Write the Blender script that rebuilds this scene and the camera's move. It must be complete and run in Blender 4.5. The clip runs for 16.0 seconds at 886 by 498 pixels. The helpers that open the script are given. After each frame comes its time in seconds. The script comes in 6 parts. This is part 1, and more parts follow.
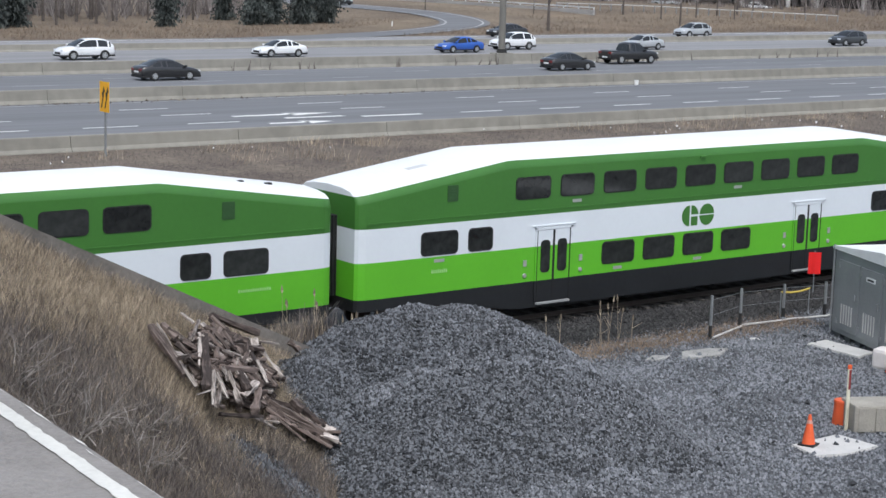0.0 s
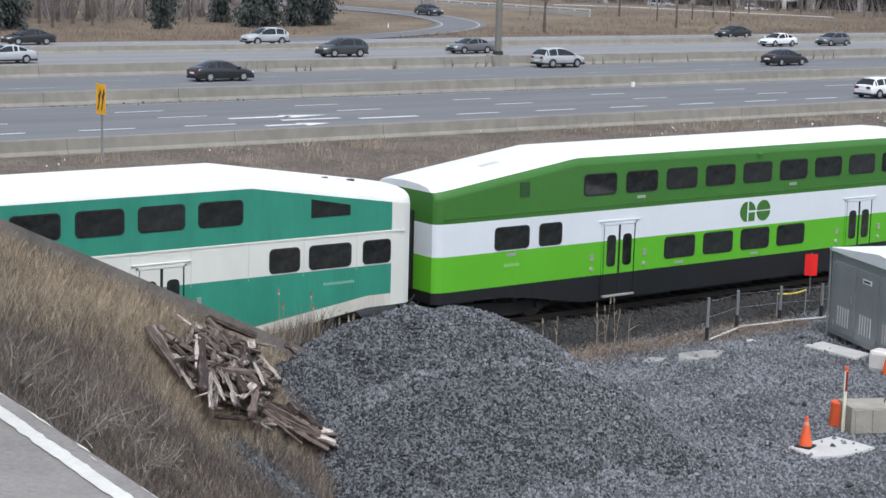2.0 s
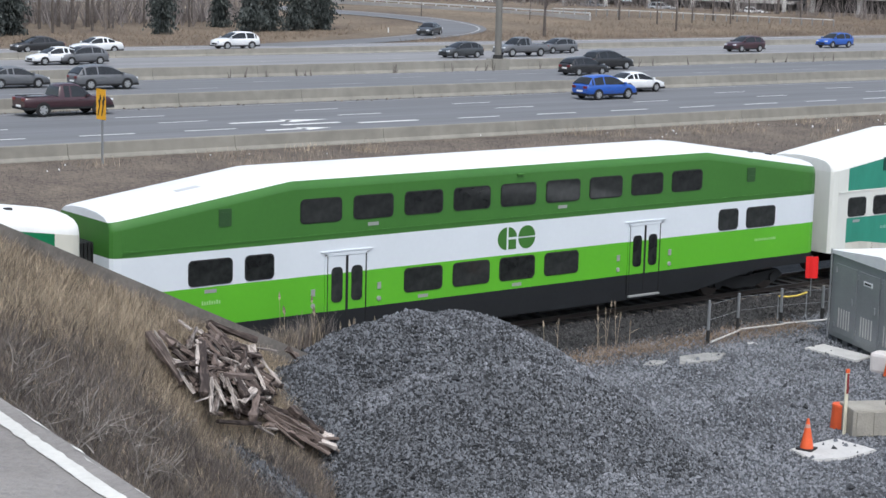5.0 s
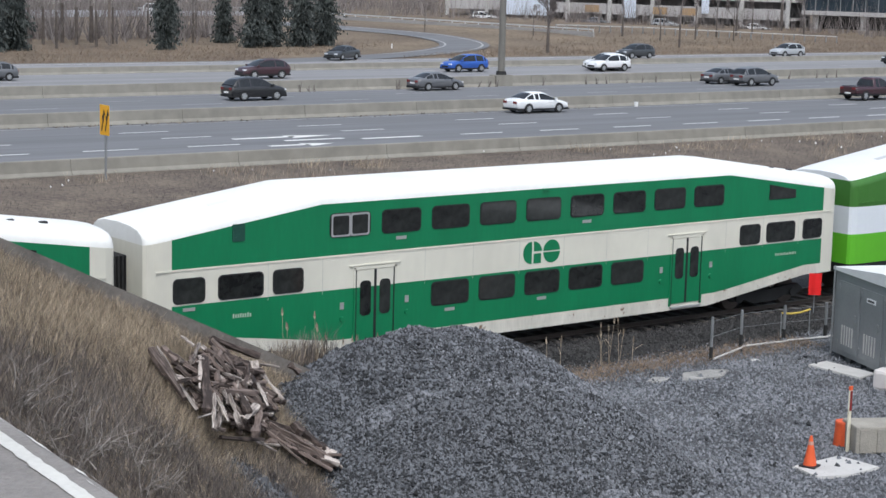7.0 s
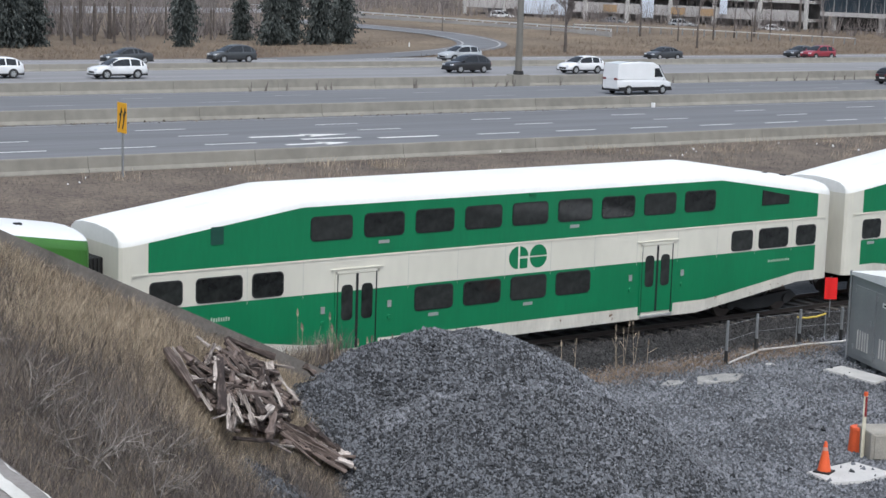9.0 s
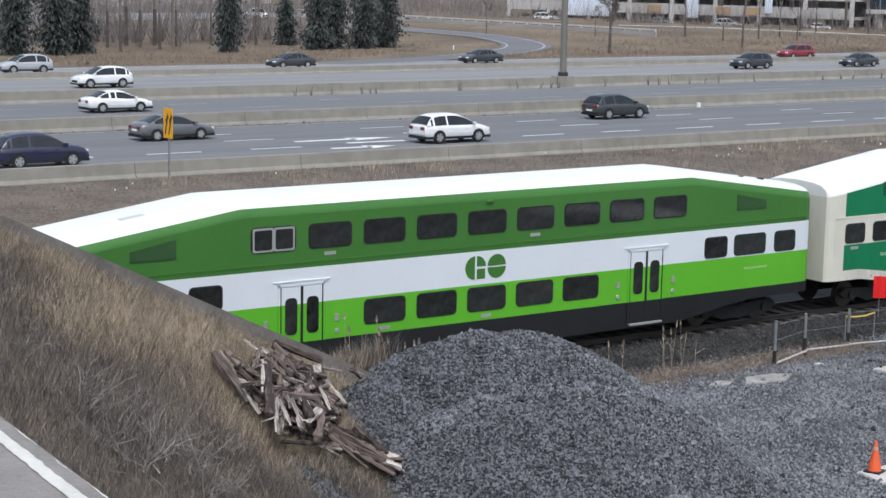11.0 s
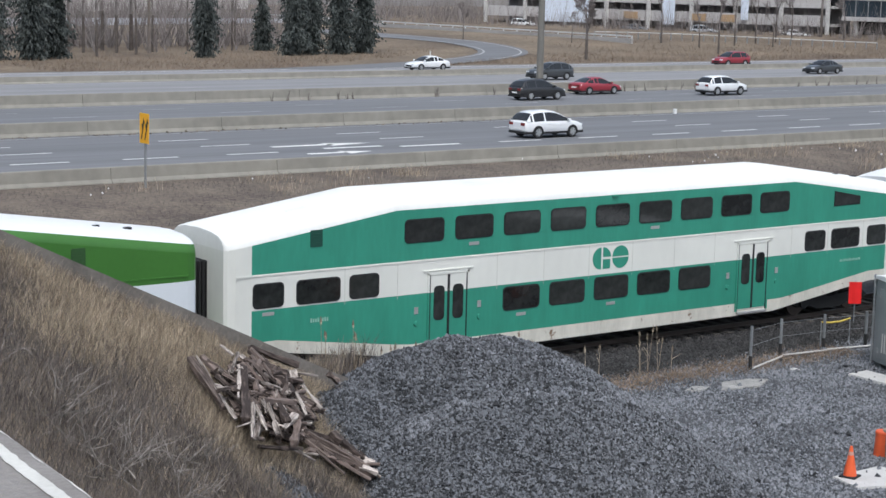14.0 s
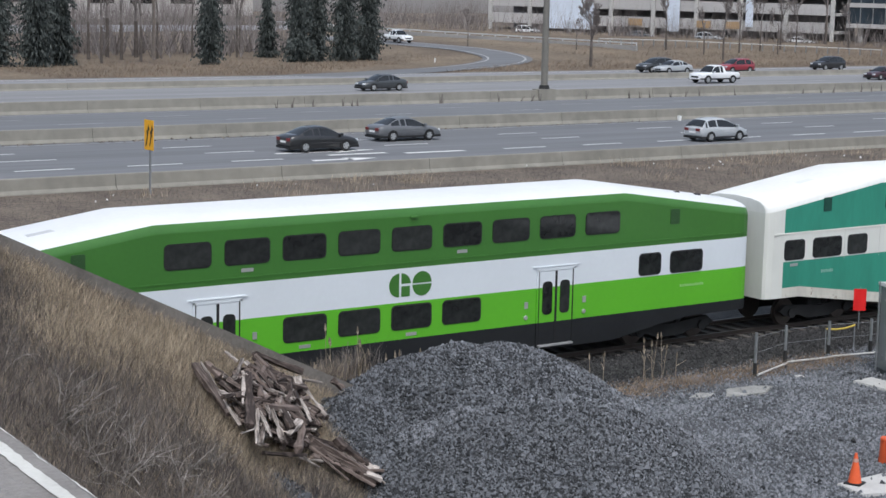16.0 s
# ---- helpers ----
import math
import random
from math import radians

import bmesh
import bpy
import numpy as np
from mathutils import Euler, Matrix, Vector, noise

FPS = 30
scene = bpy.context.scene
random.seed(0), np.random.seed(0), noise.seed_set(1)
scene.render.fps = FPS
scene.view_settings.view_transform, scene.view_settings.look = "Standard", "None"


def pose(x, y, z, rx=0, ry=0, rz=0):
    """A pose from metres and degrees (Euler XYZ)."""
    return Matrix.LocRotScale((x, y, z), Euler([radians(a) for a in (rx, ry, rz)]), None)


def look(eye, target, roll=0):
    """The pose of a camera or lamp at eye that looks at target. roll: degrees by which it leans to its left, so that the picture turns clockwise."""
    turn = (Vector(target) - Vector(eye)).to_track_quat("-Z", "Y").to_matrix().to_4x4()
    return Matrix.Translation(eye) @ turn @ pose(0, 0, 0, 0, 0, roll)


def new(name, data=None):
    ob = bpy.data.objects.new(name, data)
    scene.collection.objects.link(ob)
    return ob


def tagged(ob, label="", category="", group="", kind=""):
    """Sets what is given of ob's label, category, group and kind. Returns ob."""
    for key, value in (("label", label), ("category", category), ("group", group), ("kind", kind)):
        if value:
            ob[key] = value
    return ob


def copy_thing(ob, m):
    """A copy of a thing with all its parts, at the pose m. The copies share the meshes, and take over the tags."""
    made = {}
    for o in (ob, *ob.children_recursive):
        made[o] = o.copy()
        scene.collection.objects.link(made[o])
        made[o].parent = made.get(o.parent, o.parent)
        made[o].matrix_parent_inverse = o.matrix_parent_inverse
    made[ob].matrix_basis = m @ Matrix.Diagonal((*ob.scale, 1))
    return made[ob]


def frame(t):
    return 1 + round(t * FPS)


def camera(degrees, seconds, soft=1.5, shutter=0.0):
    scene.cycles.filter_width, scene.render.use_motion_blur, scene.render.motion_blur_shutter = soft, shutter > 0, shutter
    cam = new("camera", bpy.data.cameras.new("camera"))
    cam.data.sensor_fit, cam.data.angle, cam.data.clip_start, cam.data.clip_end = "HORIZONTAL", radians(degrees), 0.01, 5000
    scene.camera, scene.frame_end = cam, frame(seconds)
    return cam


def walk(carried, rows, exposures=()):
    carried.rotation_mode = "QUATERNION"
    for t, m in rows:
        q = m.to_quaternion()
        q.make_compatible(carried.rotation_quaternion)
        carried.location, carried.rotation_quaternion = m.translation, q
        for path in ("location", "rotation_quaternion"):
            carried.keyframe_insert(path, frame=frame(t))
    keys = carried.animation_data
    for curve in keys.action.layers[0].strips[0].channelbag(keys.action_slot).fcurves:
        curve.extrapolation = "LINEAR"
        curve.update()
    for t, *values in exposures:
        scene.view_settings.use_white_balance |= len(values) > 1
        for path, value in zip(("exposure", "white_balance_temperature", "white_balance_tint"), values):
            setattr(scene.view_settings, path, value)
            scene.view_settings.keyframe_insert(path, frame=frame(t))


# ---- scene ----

PATH = [
    (0, look((0, 0, 10.5974), (59.965, 78.253, -6.1536), 1.624)),
    (0.5, look((0, 0, 10.6052), (59.997, 78.214, -6.2264), 1.568)),
    (1, look((0.002, -0.002, 10.6130), (60.117, 78.142, -6.1420), 1.387)),
    (1.5, look((0, 0, 10.6074), (60.136, 78.145, -6.0482), 1.328)),
    (2, look((-0.007, 0.006, 10.6017), (60.126, 78.153, -6.0383), 1.588)),
    (2.5, look((-0.014, 0.011, 10.6086), (60.131, 78.136, -6.1130), 1.643)),
    (3, look((-0.011, 0.008, 10.6156), (60.176, 78.085, -6.1996), 1.615)),
    (3.5, look((-0.007, 0.005, 10.6044), (60.187, 78.082, -6.1752), 1.558)),
    (4, look((0, 0, 10.5932), (60.189, 78.107, -6.0490), 1.472)),
    (4.5, look((0, 0, 10.5952), (60.186, 78.146, -5.8780), 1.472)),
    (5, look((0, 0, 10.5971), (60.114, 78.214, -5.8241), 1.363)),
    (7.5, look((0, 0, 10.6161), (60.135, 78.397, -4.8269), 1.527)),
    (8, look((0, 0, 10.6477), (60.251, 78.304, -4.8501), 1.604)),
    (8.5, look((0, 0, 10.7032), (59.946, 78.518, -4.9300), 1.79)),
    (11, look((0, 0, 10.6863), (57.305, 80.474, -4.9191), 1.1)),
    (11.5, look((0, 0, 10.6908), (57.714, 80.197, -4.8300), 1.145)),
    (12, look((0, 0, 10.6899), (58.25, 79.826, -4.7411), 1.09)),
    (12.5, look((0, 0, 10.6782), (58.458, 79.696, -4.6314), 1.219)),
    (13, look((0, 0, 10.6685), (58.456, 79.697, -4.6397), 1.167)),
    (13.5, look((0, 0, 10.6675), (58.429, 79.714, -4.6521), 1.315)),
    (14, look((0, 0, 10.6663), (58.379, 79.762, -4.5855), 1.271)),
    (14.5, look((0, 0, 10.6647), (58.321, 79.826, -4.4673), 1.268)),
    (15, look((0, 0, 10.6680), (58.319, 79.857, -4.3108), 1.298)),
    (15.5, look((0, 0, 10.6651), (58.228, 79.938, -4.2397), 1.399)),
    (16, look((0, 0, 10.6556), (58.206, 79.958, -4.2218), 1.282)),
]

TRAIN = [(0, 39.29), (0.03333, 39.77), (1, 53.65), (2, 67.87), (3, 82.03), (4, 96.09), (5, 109.97), (6, 123.53), (7, 136.69), (8, 149.37), (9, 161.53), (10, 173.18), (11, 184.35), (12, 195.11), (13, 205.51), (14, 215.57), (15, 225.23), (15.97, 234.03), (16, 234.32)]

# form, colour, place across the highway, place along it at the start, speed
NEAR_LANES = [
    ('hatch', 'white', 84.4, 33.2, 35.6),
    ('sedan', 'black', 96.2, -36.7, 36.6),
    ('suv', 'blue', 92.9, -81.3, 33.3),
    ('sedan', 'white', 97.0, -86.1, 35.6),
    ('pickup', 'maroon', 96.5, -131.8, 35.6),
    ('sedan', 'white', 96.6, -176.5, 36.9),
    ('sedan', 'grey', 92.3, -306.4, 32.1),
    ('suv', 'navy', 82.8, -254.6, 26.3),
    ('suv', 'white', 84.5, -242.0, 27.5),
    ('suv', 'dark', 93.2, -259.4, 30.9),
    ('suv', 'white', 87.1, -389.1, 32.9),
    ('hatch', 'silver', 84.6, -417.5, 31.3),
    ('sedan', 'black', 88.8, -347.7, 25.2),
    ('sedan', 'grey', 92.7, -390.2, 28.4),
]
MIDDLE_LANES = [
    ('sedan', 'black', 112.5, 61.4, 31.9),
    ('sedan', 'black', 111.7, 97.9, 31.9),
    ('pickup', 'black', 116.6, 109.2, 35.9),
    ('suv', 'silver', 116.4, 27.9, 36.7),
    ('sedan', 'black', 112.2, 2.5, 31.7),
    ('suv', 'silver', 108.6, -23.8, 33.8),
    ('hatch', 'black', 111.8, -59.4, 31.9),
    ('suv', 'black', 116.4, -64.0, 34.2),
    ('suv', 'grey', 112.5, -103.2, 32.0),
    ('sedan', 'grey', 115.5, -95.5, 29.4),
    ('suv', 'black', 112.6, -175.0, 34.8),
    ('sedan', 'grey', 116.9, -170.0, 36.9),
    ('van', 'white', 109.2, -239.7, 37.9),
    ('sedan', 'white', 110.5, -304.6, 32.4),
    ('suv', 'white', 112.3, -371.4, 34.5),
    ('suv', 'black', 113.1, -385.6, 34.1),
    ('sedan', 'red', 116.8, -425.3, 37.6),
]
FAR_LANES = [
    ('suv', 'white', 132.4, 64.9, -30.5),
    ('sedan', 'white', 131.6, 82.7, -32.1),
    ('sedan', 'blue', 132.8, 103.0, -33.4),
    ('suv', 'white', 135.3, 111.4, -33.4),
    ('sedan', 'silver', 132.3, 125.7, -33.6),
    ('suv', 'dark', 132.5, 156.9, -33.4),
    ('sedan', 'grey', 133.9, 171.4, -32.9),
    ('sedan', 'white', 135.8, 206.9, -28.5),
    ('hatch', 'grey', 135.5, 220.0, -30.7),
    ('hatch', 'dark', 133.5, 260.2, -31.2),
    ('pickup', 'grey', 133.6, 272.5, -32.2),
    ('hatch', 'grey', 136.7, 268.8, -30.0),
    ('suv', 'maroon', 133.0, 291.2, -29.9),
    ('suv', 'blue', 136.1, 293.1, -26.7),
    ('suv', 'white', 135.3, 356.6, -33.3),
    ('suv', 'white', 133.3, 316.0, -27.7),
    ('suv', 'black', 134.4, 396.5, -32.6),
    ('suv', 'white', 131.6, 396.8, -31.4),
    ('suv', 'dark', 134.5, 461.1, -29.7),
    ('sedan', 'dark', 134.0, 528.5, -34.4),
    ('suv', 'dark', 133.8, 520.3, -29.3),
    ('sedan', 'dark', 133.8, 552.6, -28.9),
    ('pickup', 'white', 134.0, 657.8, -32.9),
    ('sedan', 'maroon', 133.4, 673.3, -32.3),
]
OUTER_LANES = [
    ('sedan', 'black', 153.9, 125.9, -27.8),
    ('suv', 'silver', 149.5, 149.9, -28.6),
    ('sedan', 'black', 150.7, 217.7, -29.6),
    ('sedan', 'white', 148.6, 262.4, -37.6),
    ('suv', 'white', 150.9, 264.2, -34.8),
    ('sedan', 'dark', 195.0, 146.5, -11.0),   # on the ramp
    ('pickup', 'white', 285.0, 146.0, -10.0),   # on the ramp, later
    ('suv', 'dark', 151.4, 335.3, -27.5),
    ('suv', 'silver', 149.6, 349.2, -26.15),
    ('sedan', 'dark', 150.1, 388.9, -27.3),
    ('sedan', 'dark', 151.3, 415.7, -27.6),
    ('suv', 'red', 148.0, 360.0, -25.0),
    ('sedan', 'white', 150.4, 522.0, -29.6),
    ('suv', 'dark', 151.8, 642.0, -31.4),
    ('sedan', 'silver', 149.5, 599.3, -28.7),
    ('suv', 'black', 150.6, 581.0, -25.9),
]
VEHICLES = NEAR_LANES + MIDDLE_LANES + FAR_LANES + OUTER_LANES

# ---- camera and its path ----
cam = camera(27.525, 16.0, soft=1.5)
walk(cam, PATH, ((0, 0.31, 6120, 8), (1, 0.4, 6120, 8), (2, 0.36, 6120, 8), (3, 0.36, 6120, 8), (4, 0.29, 6120, 8), (5, 0.37, 6120, 8), (8, 0.25, 6120, 8), (11, 0.28, 6120, 8), (13.5, 0.29, 6120, 8), (15, 0.18, 6120, 8), (16, 0.15, 6120, 8)))

# ---- world: an overcast winter sky with a broad, weak sun ----
world = bpy.data.worlds.new("overcast_sky")
scene.world = world
world.use_nodes = True
wt = world.node_tree
sky = wt.nodes.new("ShaderNodeTexSky")
sky.sky_type, sky.sun_disc = "NISHITA", False
sky.sun_elevation, sky.sun_rotation = radians(60), radians(205)
sky.air_density, sky.dust_density, sky.ozone_density = 1.0, 4.0, 1.0
grey = wt.nodes.new("ShaderNodeHueSaturation")
grey.inputs["Saturation"].default_value = 0.6
wt.links.new(sky.outputs[0], grey.inputs["Color"])
wt.links.new(grey.outputs[0], wt.nodes["Background"].inputs[0])
wt.nodes["Background"].inputs[1].default_value = 0.15
sun = new("sun", bpy.data.lights.new("sun", "SUN"))
sun.data.energy, sun.data.angle, sun.data.color = 1.35, radians(18), (1.0, 0.985, 0.96)
sun.matrix_world = look((-14, -20, 50), (0, 0, 0))
scene.view_settings.exposure = 0.0


# ---- materials ----
def mat(name, base, rough=0.6, metal=0.0, var=0.25, scale=3.0, fine=40.0, bump=0.0, second=None, amount=0.5, emit=0.0, spec=0.5, coat=0.0, island=0.0, stretch=None, each=0.0):
    """Principled surface whose colour drifts at two scales, with a fine relief."""
    m = bpy.data.materials.new(name)
    m.use_nodes = True
    nt = m.node_tree
    b = nt.nodes["Principled BSDF"]
    b.inputs["Roughness"].default_value = rough
    b.inputs["Metallic"].default_value = metal
    b.inputs["Specular IOR Level"].default_value = spec
    b.inputs["Coat Weight"].default_value = coat
    if emit:
        b.inputs["Emission Color"].default_value = (*base, 1)
        b.inputs["Emission Strength"].default_value = emit
    tc = nt.nodes.new("ShaderNodeTexCoord")
    big = nt.nodes.new("ShaderNodeTexNoise")
    big.inputs["Scale"].default_value, big.inputs["Detail"].default_value = scale, 5.0
    small = nt.nodes.new("ShaderNodeTexNoise")
    small.inputs["Scale"].default_value, small.inputs["Detail"].default_value = fine, 3.0
    place = tc.outputs["Object"]
    if stretch:
        mp = nt.nodes.new("ShaderNodeMapping")
        mp.inputs["Scale"].default_value = stretch
        nt.links.new(place, mp.inputs["Vector"])
        place = mp.outputs[0]
    nt.links.new(place, big.inputs["Vector"])
    nt.links.new(place, small.inputs["Vector"])
    ramp = nt.nodes.new("ShaderNodeValToRGB")
    lo = tuple(c * (1 - var) for c in base)
    hi = tuple(min(1.0, c * (1 + var)) for c in base) if second is None else second
    ramp.color_ramp.elements[0].position, ramp.color_ramp.elements[1].position = 0.35, 0.68
    ramp.color_ramp.elements[0].color, ramp.color_ramp.elements[1].color = (*lo, 1), (*hi, 1)
    mix = nt.nodes.new("ShaderNodeMath")
    mix.operation = "MULTIPLY_ADD"
    mix.inputs[1].default_value, mix.inputs[2].default_value = amount, 0.5 - amount / 2
    nt.links.new(small.outputs["Fac"], mix.inputs[0])
    avg = nt.nodes.new("ShaderNodeMath")
    avg.operation = "ADD"
    half = nt.nodes.new("ShaderNodeMath")
    half.operation = "MULTIPLY"
    half.inputs[1].default_value = 0.5
    nt.links.new(big.outputs["Fac"], avg.inputs[0])
    nt.links.new(mix.outputs[0], avg.inputs[1])
    last = avg
    if island or each:
        geo = nt.nodes.new("ShaderNodeNewGeometry" if island else "ShaderNodeObjectInfo")
        isl = nt.nodes.new("ShaderNodeMath")
        isl.operation = "MULTIPLY_ADD"
        isl.inputs[1].default_value, isl.inputs[2].default_value = island or each, -(island or each) / 2
        nt.links.new(geo.outputs["Random Per Island" if island else "Random"], isl.inputs[0])
        more = nt.nodes.new("ShaderNodeMath")
        more.operation = "ADD"
        nt.links.new(avg.outputs[0], more.inputs[0])
        nt.links.new(isl.outputs[0], more.inputs[1])
        last = more
    nt.links.new(last.outputs[0], half.inputs[0])
    nt.links.new(half.outputs[0], ramp.inputs["Fac"])
    nt.links.new(ramp.outputs["Color"], b.inputs["Base Color"])
    if bump:
        bp = nt.nodes.new("ShaderNodeBump")
        bp.inputs["Strength"].default_value, bp.inputs["Distance"].default_value = bump, 0.05
        nt.links.new(small.outputs["Fac"], bp.inputs["Height"])
        nt.links.new(bp.outputs["Normal"], b.inputs["Normal"])
    return m


ASPHALT = mat("asphalt", (0.15, 0.154, 0.164), 0.85, var=0.2, scale=0.55, fine=3.0, bump=0.1, stretch=(0.03, 1, 1), amount=0.9)
OLD_ASPHALT = mat("worn_asphalt", (0.225, 0.225, 0.232), 0.85, var=0.2, scale=0.5, fine=3.0, bump=0.1, stretch=(0.03, 1, 1), amount=0.9)
PAINT = mat("road_paint", (0.72, 0.72, 0.70), 0.6, var=0.2, scale=0.8, fine=12.0)
WORN_PAINT = mat("worn_road_paint", (0.36, 0.36, 0.36), 0.7, var=0.3, scale=0.7, fine=9.0)
CONCRETE = mat("barrier_concrete", (0.245, 0.232, 0.202), 0.85, var=0.17, scale=0.9, fine=2.5, bump=0.2, stretch=(0.6, 1, 0.5), amount=0.9)
WALL_CONCRETE = mat("weathered_concrete", (0.17, 0.155, 0.14), 0.9, var=0.35, scale=1.2, fine=14.0, bump=0.3)
PARAPET = mat("parapet_concrete", (0.225, 0.208, 0.195), 0.85, var=0.2, scale=7.0, fine=80.0, bump=0.25, second=(0.3, 0.283, 0.268))


def paint_remains(m, colour, scale, start):
    """Leaves irregular remains of old paint on a surface."""
    nt = m.node_tree
    b = nt.nodes["Principled BSDF"]
    under = b.inputs["Base Color"].links[0].from_socket
    tc = nt.nodes.new("ShaderNodeTexCoord")
    n = nt.nodes.new("ShaderNodeTexNoise")
    n.inputs["Scale"].default_value, n.inputs["Detail"].default_value, n.inputs["Roughness"].default_value = scale, 9.0, 0.68
    r = nt.nodes.new("ShaderNodeValToRGB")
    r.color_ramp.elements[0].position, r.color_ramp.elements[1].position = start, start + 0.035
    mix = nt.nodes.new("ShaderNodeMix")
    mix.data_type = "RGBA"
    nt.links.new(tc.outputs["Object"], n.inputs["Vector"])
    nt.links.new(n.outputs["Fac"], r.inputs["Fac"])
    nt.links.new(r.outputs["Color"], mix.inputs["Factor"])
    nt.links.new(under, mix.inputs["A"])
    mix.inputs["B"].default_value = (*colour, 1)
    nt.links.new(mix.outputs["Result"], b.inputs["Base Color"])


paint_remains(PARAPET, (0.5, 0.49, 0.46), 9.0, 0.66)
PARAPET_WHITE = mat("flaking_white_paint", (0.6, 0.59, 0.55), 0.7, var=0.15, scale=9.0, fine=90.0, bump=0.1, second=(0.72, 0.71, 0.67))
paint_remains(PARAPET_WHITE, (0.36, 0.34, 0.31), 22.0, 0.63)
SLAB = mat("pale_concrete", (0.5, 0.49, 0.475), 0.85, var=0.14, scale=2.0, fine=20.0, bump=0.2)
GRAVEL = mat("crushed_stone", (0.08, 0.084, 0.093), 0.9, var=0.4, scale=1.1, fine=60.0, bump=0.9, second=(0.15, 0.157, 0.17), amount=1.3)
STONE = mat("grey_stone", (0.054, 0.057, 0.063), 0.85, var=0.5, scale=1.2, fine=30.0, second=(0.15, 0.157, 0.173), island=1.5)
YARD_STONE = mat("light_grey_stone", (0.122, 0.127, 0.14), 0.85, var=0.4, scale=0.5, fine=20.0, second=(0.235, 0.245, 0.267), island=0.9)
BALLAST = mat("dark_ballast", (0.036, 0.035, 0.036), 0.85, var=0.5, scale=1.2, fine=22.0, bump=0.9, second=(0.075, 0.073, 0.073), amount=1.2)
BALLAST_STONE = mat("dark_ballast_stone", (0.03, 0.029, 0.03), 0.8, var=0.5, scale=1.2, fine=30.0, second=(0.05, 0.048, 0.048), island=1.2)
DRY_GRASS = mat("dry_grass_ground", (0.14, 0.1, 0.075), 0.95, var=0.45, scale=0.09, fine=2.5, bump=0.8, second=(0.235, 0.185, 0.125), amount=1.2)
BANK = mat("brown_weedy_bank", (0.115, 0.09, 0.075), 0.95, var=0.4, scale=0.35, fine=5.0, bump=0.9, second=(0.19, 0.155, 0.12), amount=1.2)
SLOPE = mat("slope_soil_and_thatch", (0.13, 0.108, 0.088), 0.95, var=0.4, scale=0.8, fine=14.0, bump=0.8, second=(0.25, 0.2, 0.145), amount=1.2)
STRAW = mat("straw_blades", (0.26, 0.207, 0.15), 0.85, var=0.35, scale=0.6, fine=9.0, second=(0.58, 0.48, 0.355), island=0.9)
WEED = mat("dark_dead_weeds", (0.115, 0.097, 0.09), 0.9, var=0.4, scale=0.7, fine=9.0, second=(0.215, 0.187, 0.17), island=0.9)
TWIG = mat("bare_twigs", (0.19, 0.17, 0.155), 0.85, var=0.3, scale=2.0, fine=20.0, second=(0.36, 0.33, 0.3), island=0.6)
BARK = mat("winter_bark", (0.085, 0.07, 0.062), 0.9, var=0.3, scale=1.5, fine=16.0, second=(0.17, 0.145, 0.13))
# distance haze is put into this pale grey branch colour
HAZE_TWIG = mat("hazed_far_branches", (0.16, 0.138, 0.13), 0.9, var=0.3, scale=0.5, fine=6.0, second=(0.3, 0.27, 0.262), island=0.6)
RUBBLE = mat("dusty_broken_concrete", (0.27, 0.265, 0.255), 0.9, var=0.35, scale=3.0, fine=25.0, bump=0.5, second=(0.42, 0.41, 0.39))
# needle colour is lifted paler in place of haze over the distance
SPRUCE = mat("hazed_spruce_needles", (0.056, 0.067, 0.066), 0.95, spec=0.15, var=0.4, scale=0.6, fine=6.0, second=(0.13, 0.145, 0.138), island=0.7)
TIMBER = mat("weathered_timber", (0.06, 0.042, 0.036), 0.9, var=0.45, scale=5.0, fine=20.0, bump=0.5, second=(0.2, 0.155, 0.135), amount=1.1, stretch=(0.15, 1, 1), each=0.7)
TIMBER_PALE = mat("split_pale_timber", (0.13, 0.1, 0.085), 0.9, var=0.5, scale=7.0, fine=24.0, bump=0.5, second=(0.62, 0.55, 0.5), amount=1.0, stretch=(0.12, 1, 1), each=0.5)
STEEL = mat("rail_steel", (0.13, 0.11, 0.1), 0.45, 0.8, var=0.3, scale=0.8, fine=20.0)
SLEEPER = mat("sleeper", (0.1, 0.09, 0.08), 0.9, var=0.3, scale=2.0, fine=20.0)
GALV = mat("galvanised_steel", (0.33, 0.34, 0.35), 0.5, 0.6, var=0.15, scale=1.5, fine=20.0)
SHED_METAL = mat("grey_sheet_metal", (0.29, 0.3, 0.305), 0.5, 0.2, var=0.14, scale=0.9, fine=16.0)
SHED_DARK = mat("louvre_shadow_grey", (0.1, 0.105, 0.11), 0.6, var=0.15)
ORANGE = mat("orange_plastic", (0.76, 0.12, 0.035), 0.5, var=0.12, scale=4.0)
RED = mat("red_enamel", (0.75, 0.015, 0.015), 0.5, var=0.1)
YELLOW = mat("sign_yellow", (0.85, 0.42, 0.01), 0.5, var=0.06)
BLACK = mat("black_rubber", (0.012, 0.012, 0.013), 0.6, var=0.2)
WHITE = mat("white_plastic", (0.8, 0.8, 0.79), 0.5, var=0.08)
HOSE = mat("yellow_hose", (0.6, 0.45, 0.08), 0.6, var=0.15)
UNDER = mat("underframe_grime", (0.02, 0.02, 0.02), 0.8, var=0.4, scale=2.0)
# paler panes and blotches in the colour stand in for reflections and lit interiors
GLASS = mat("tinted_glass_painted_reflections", (0.014, 0.015, 0.015), 0.08, var=0.3, scale=1.6, fine=5.0, spec=0.45, second=(0.04, 0.043, 0.041), each=0.4, amount=0.8)
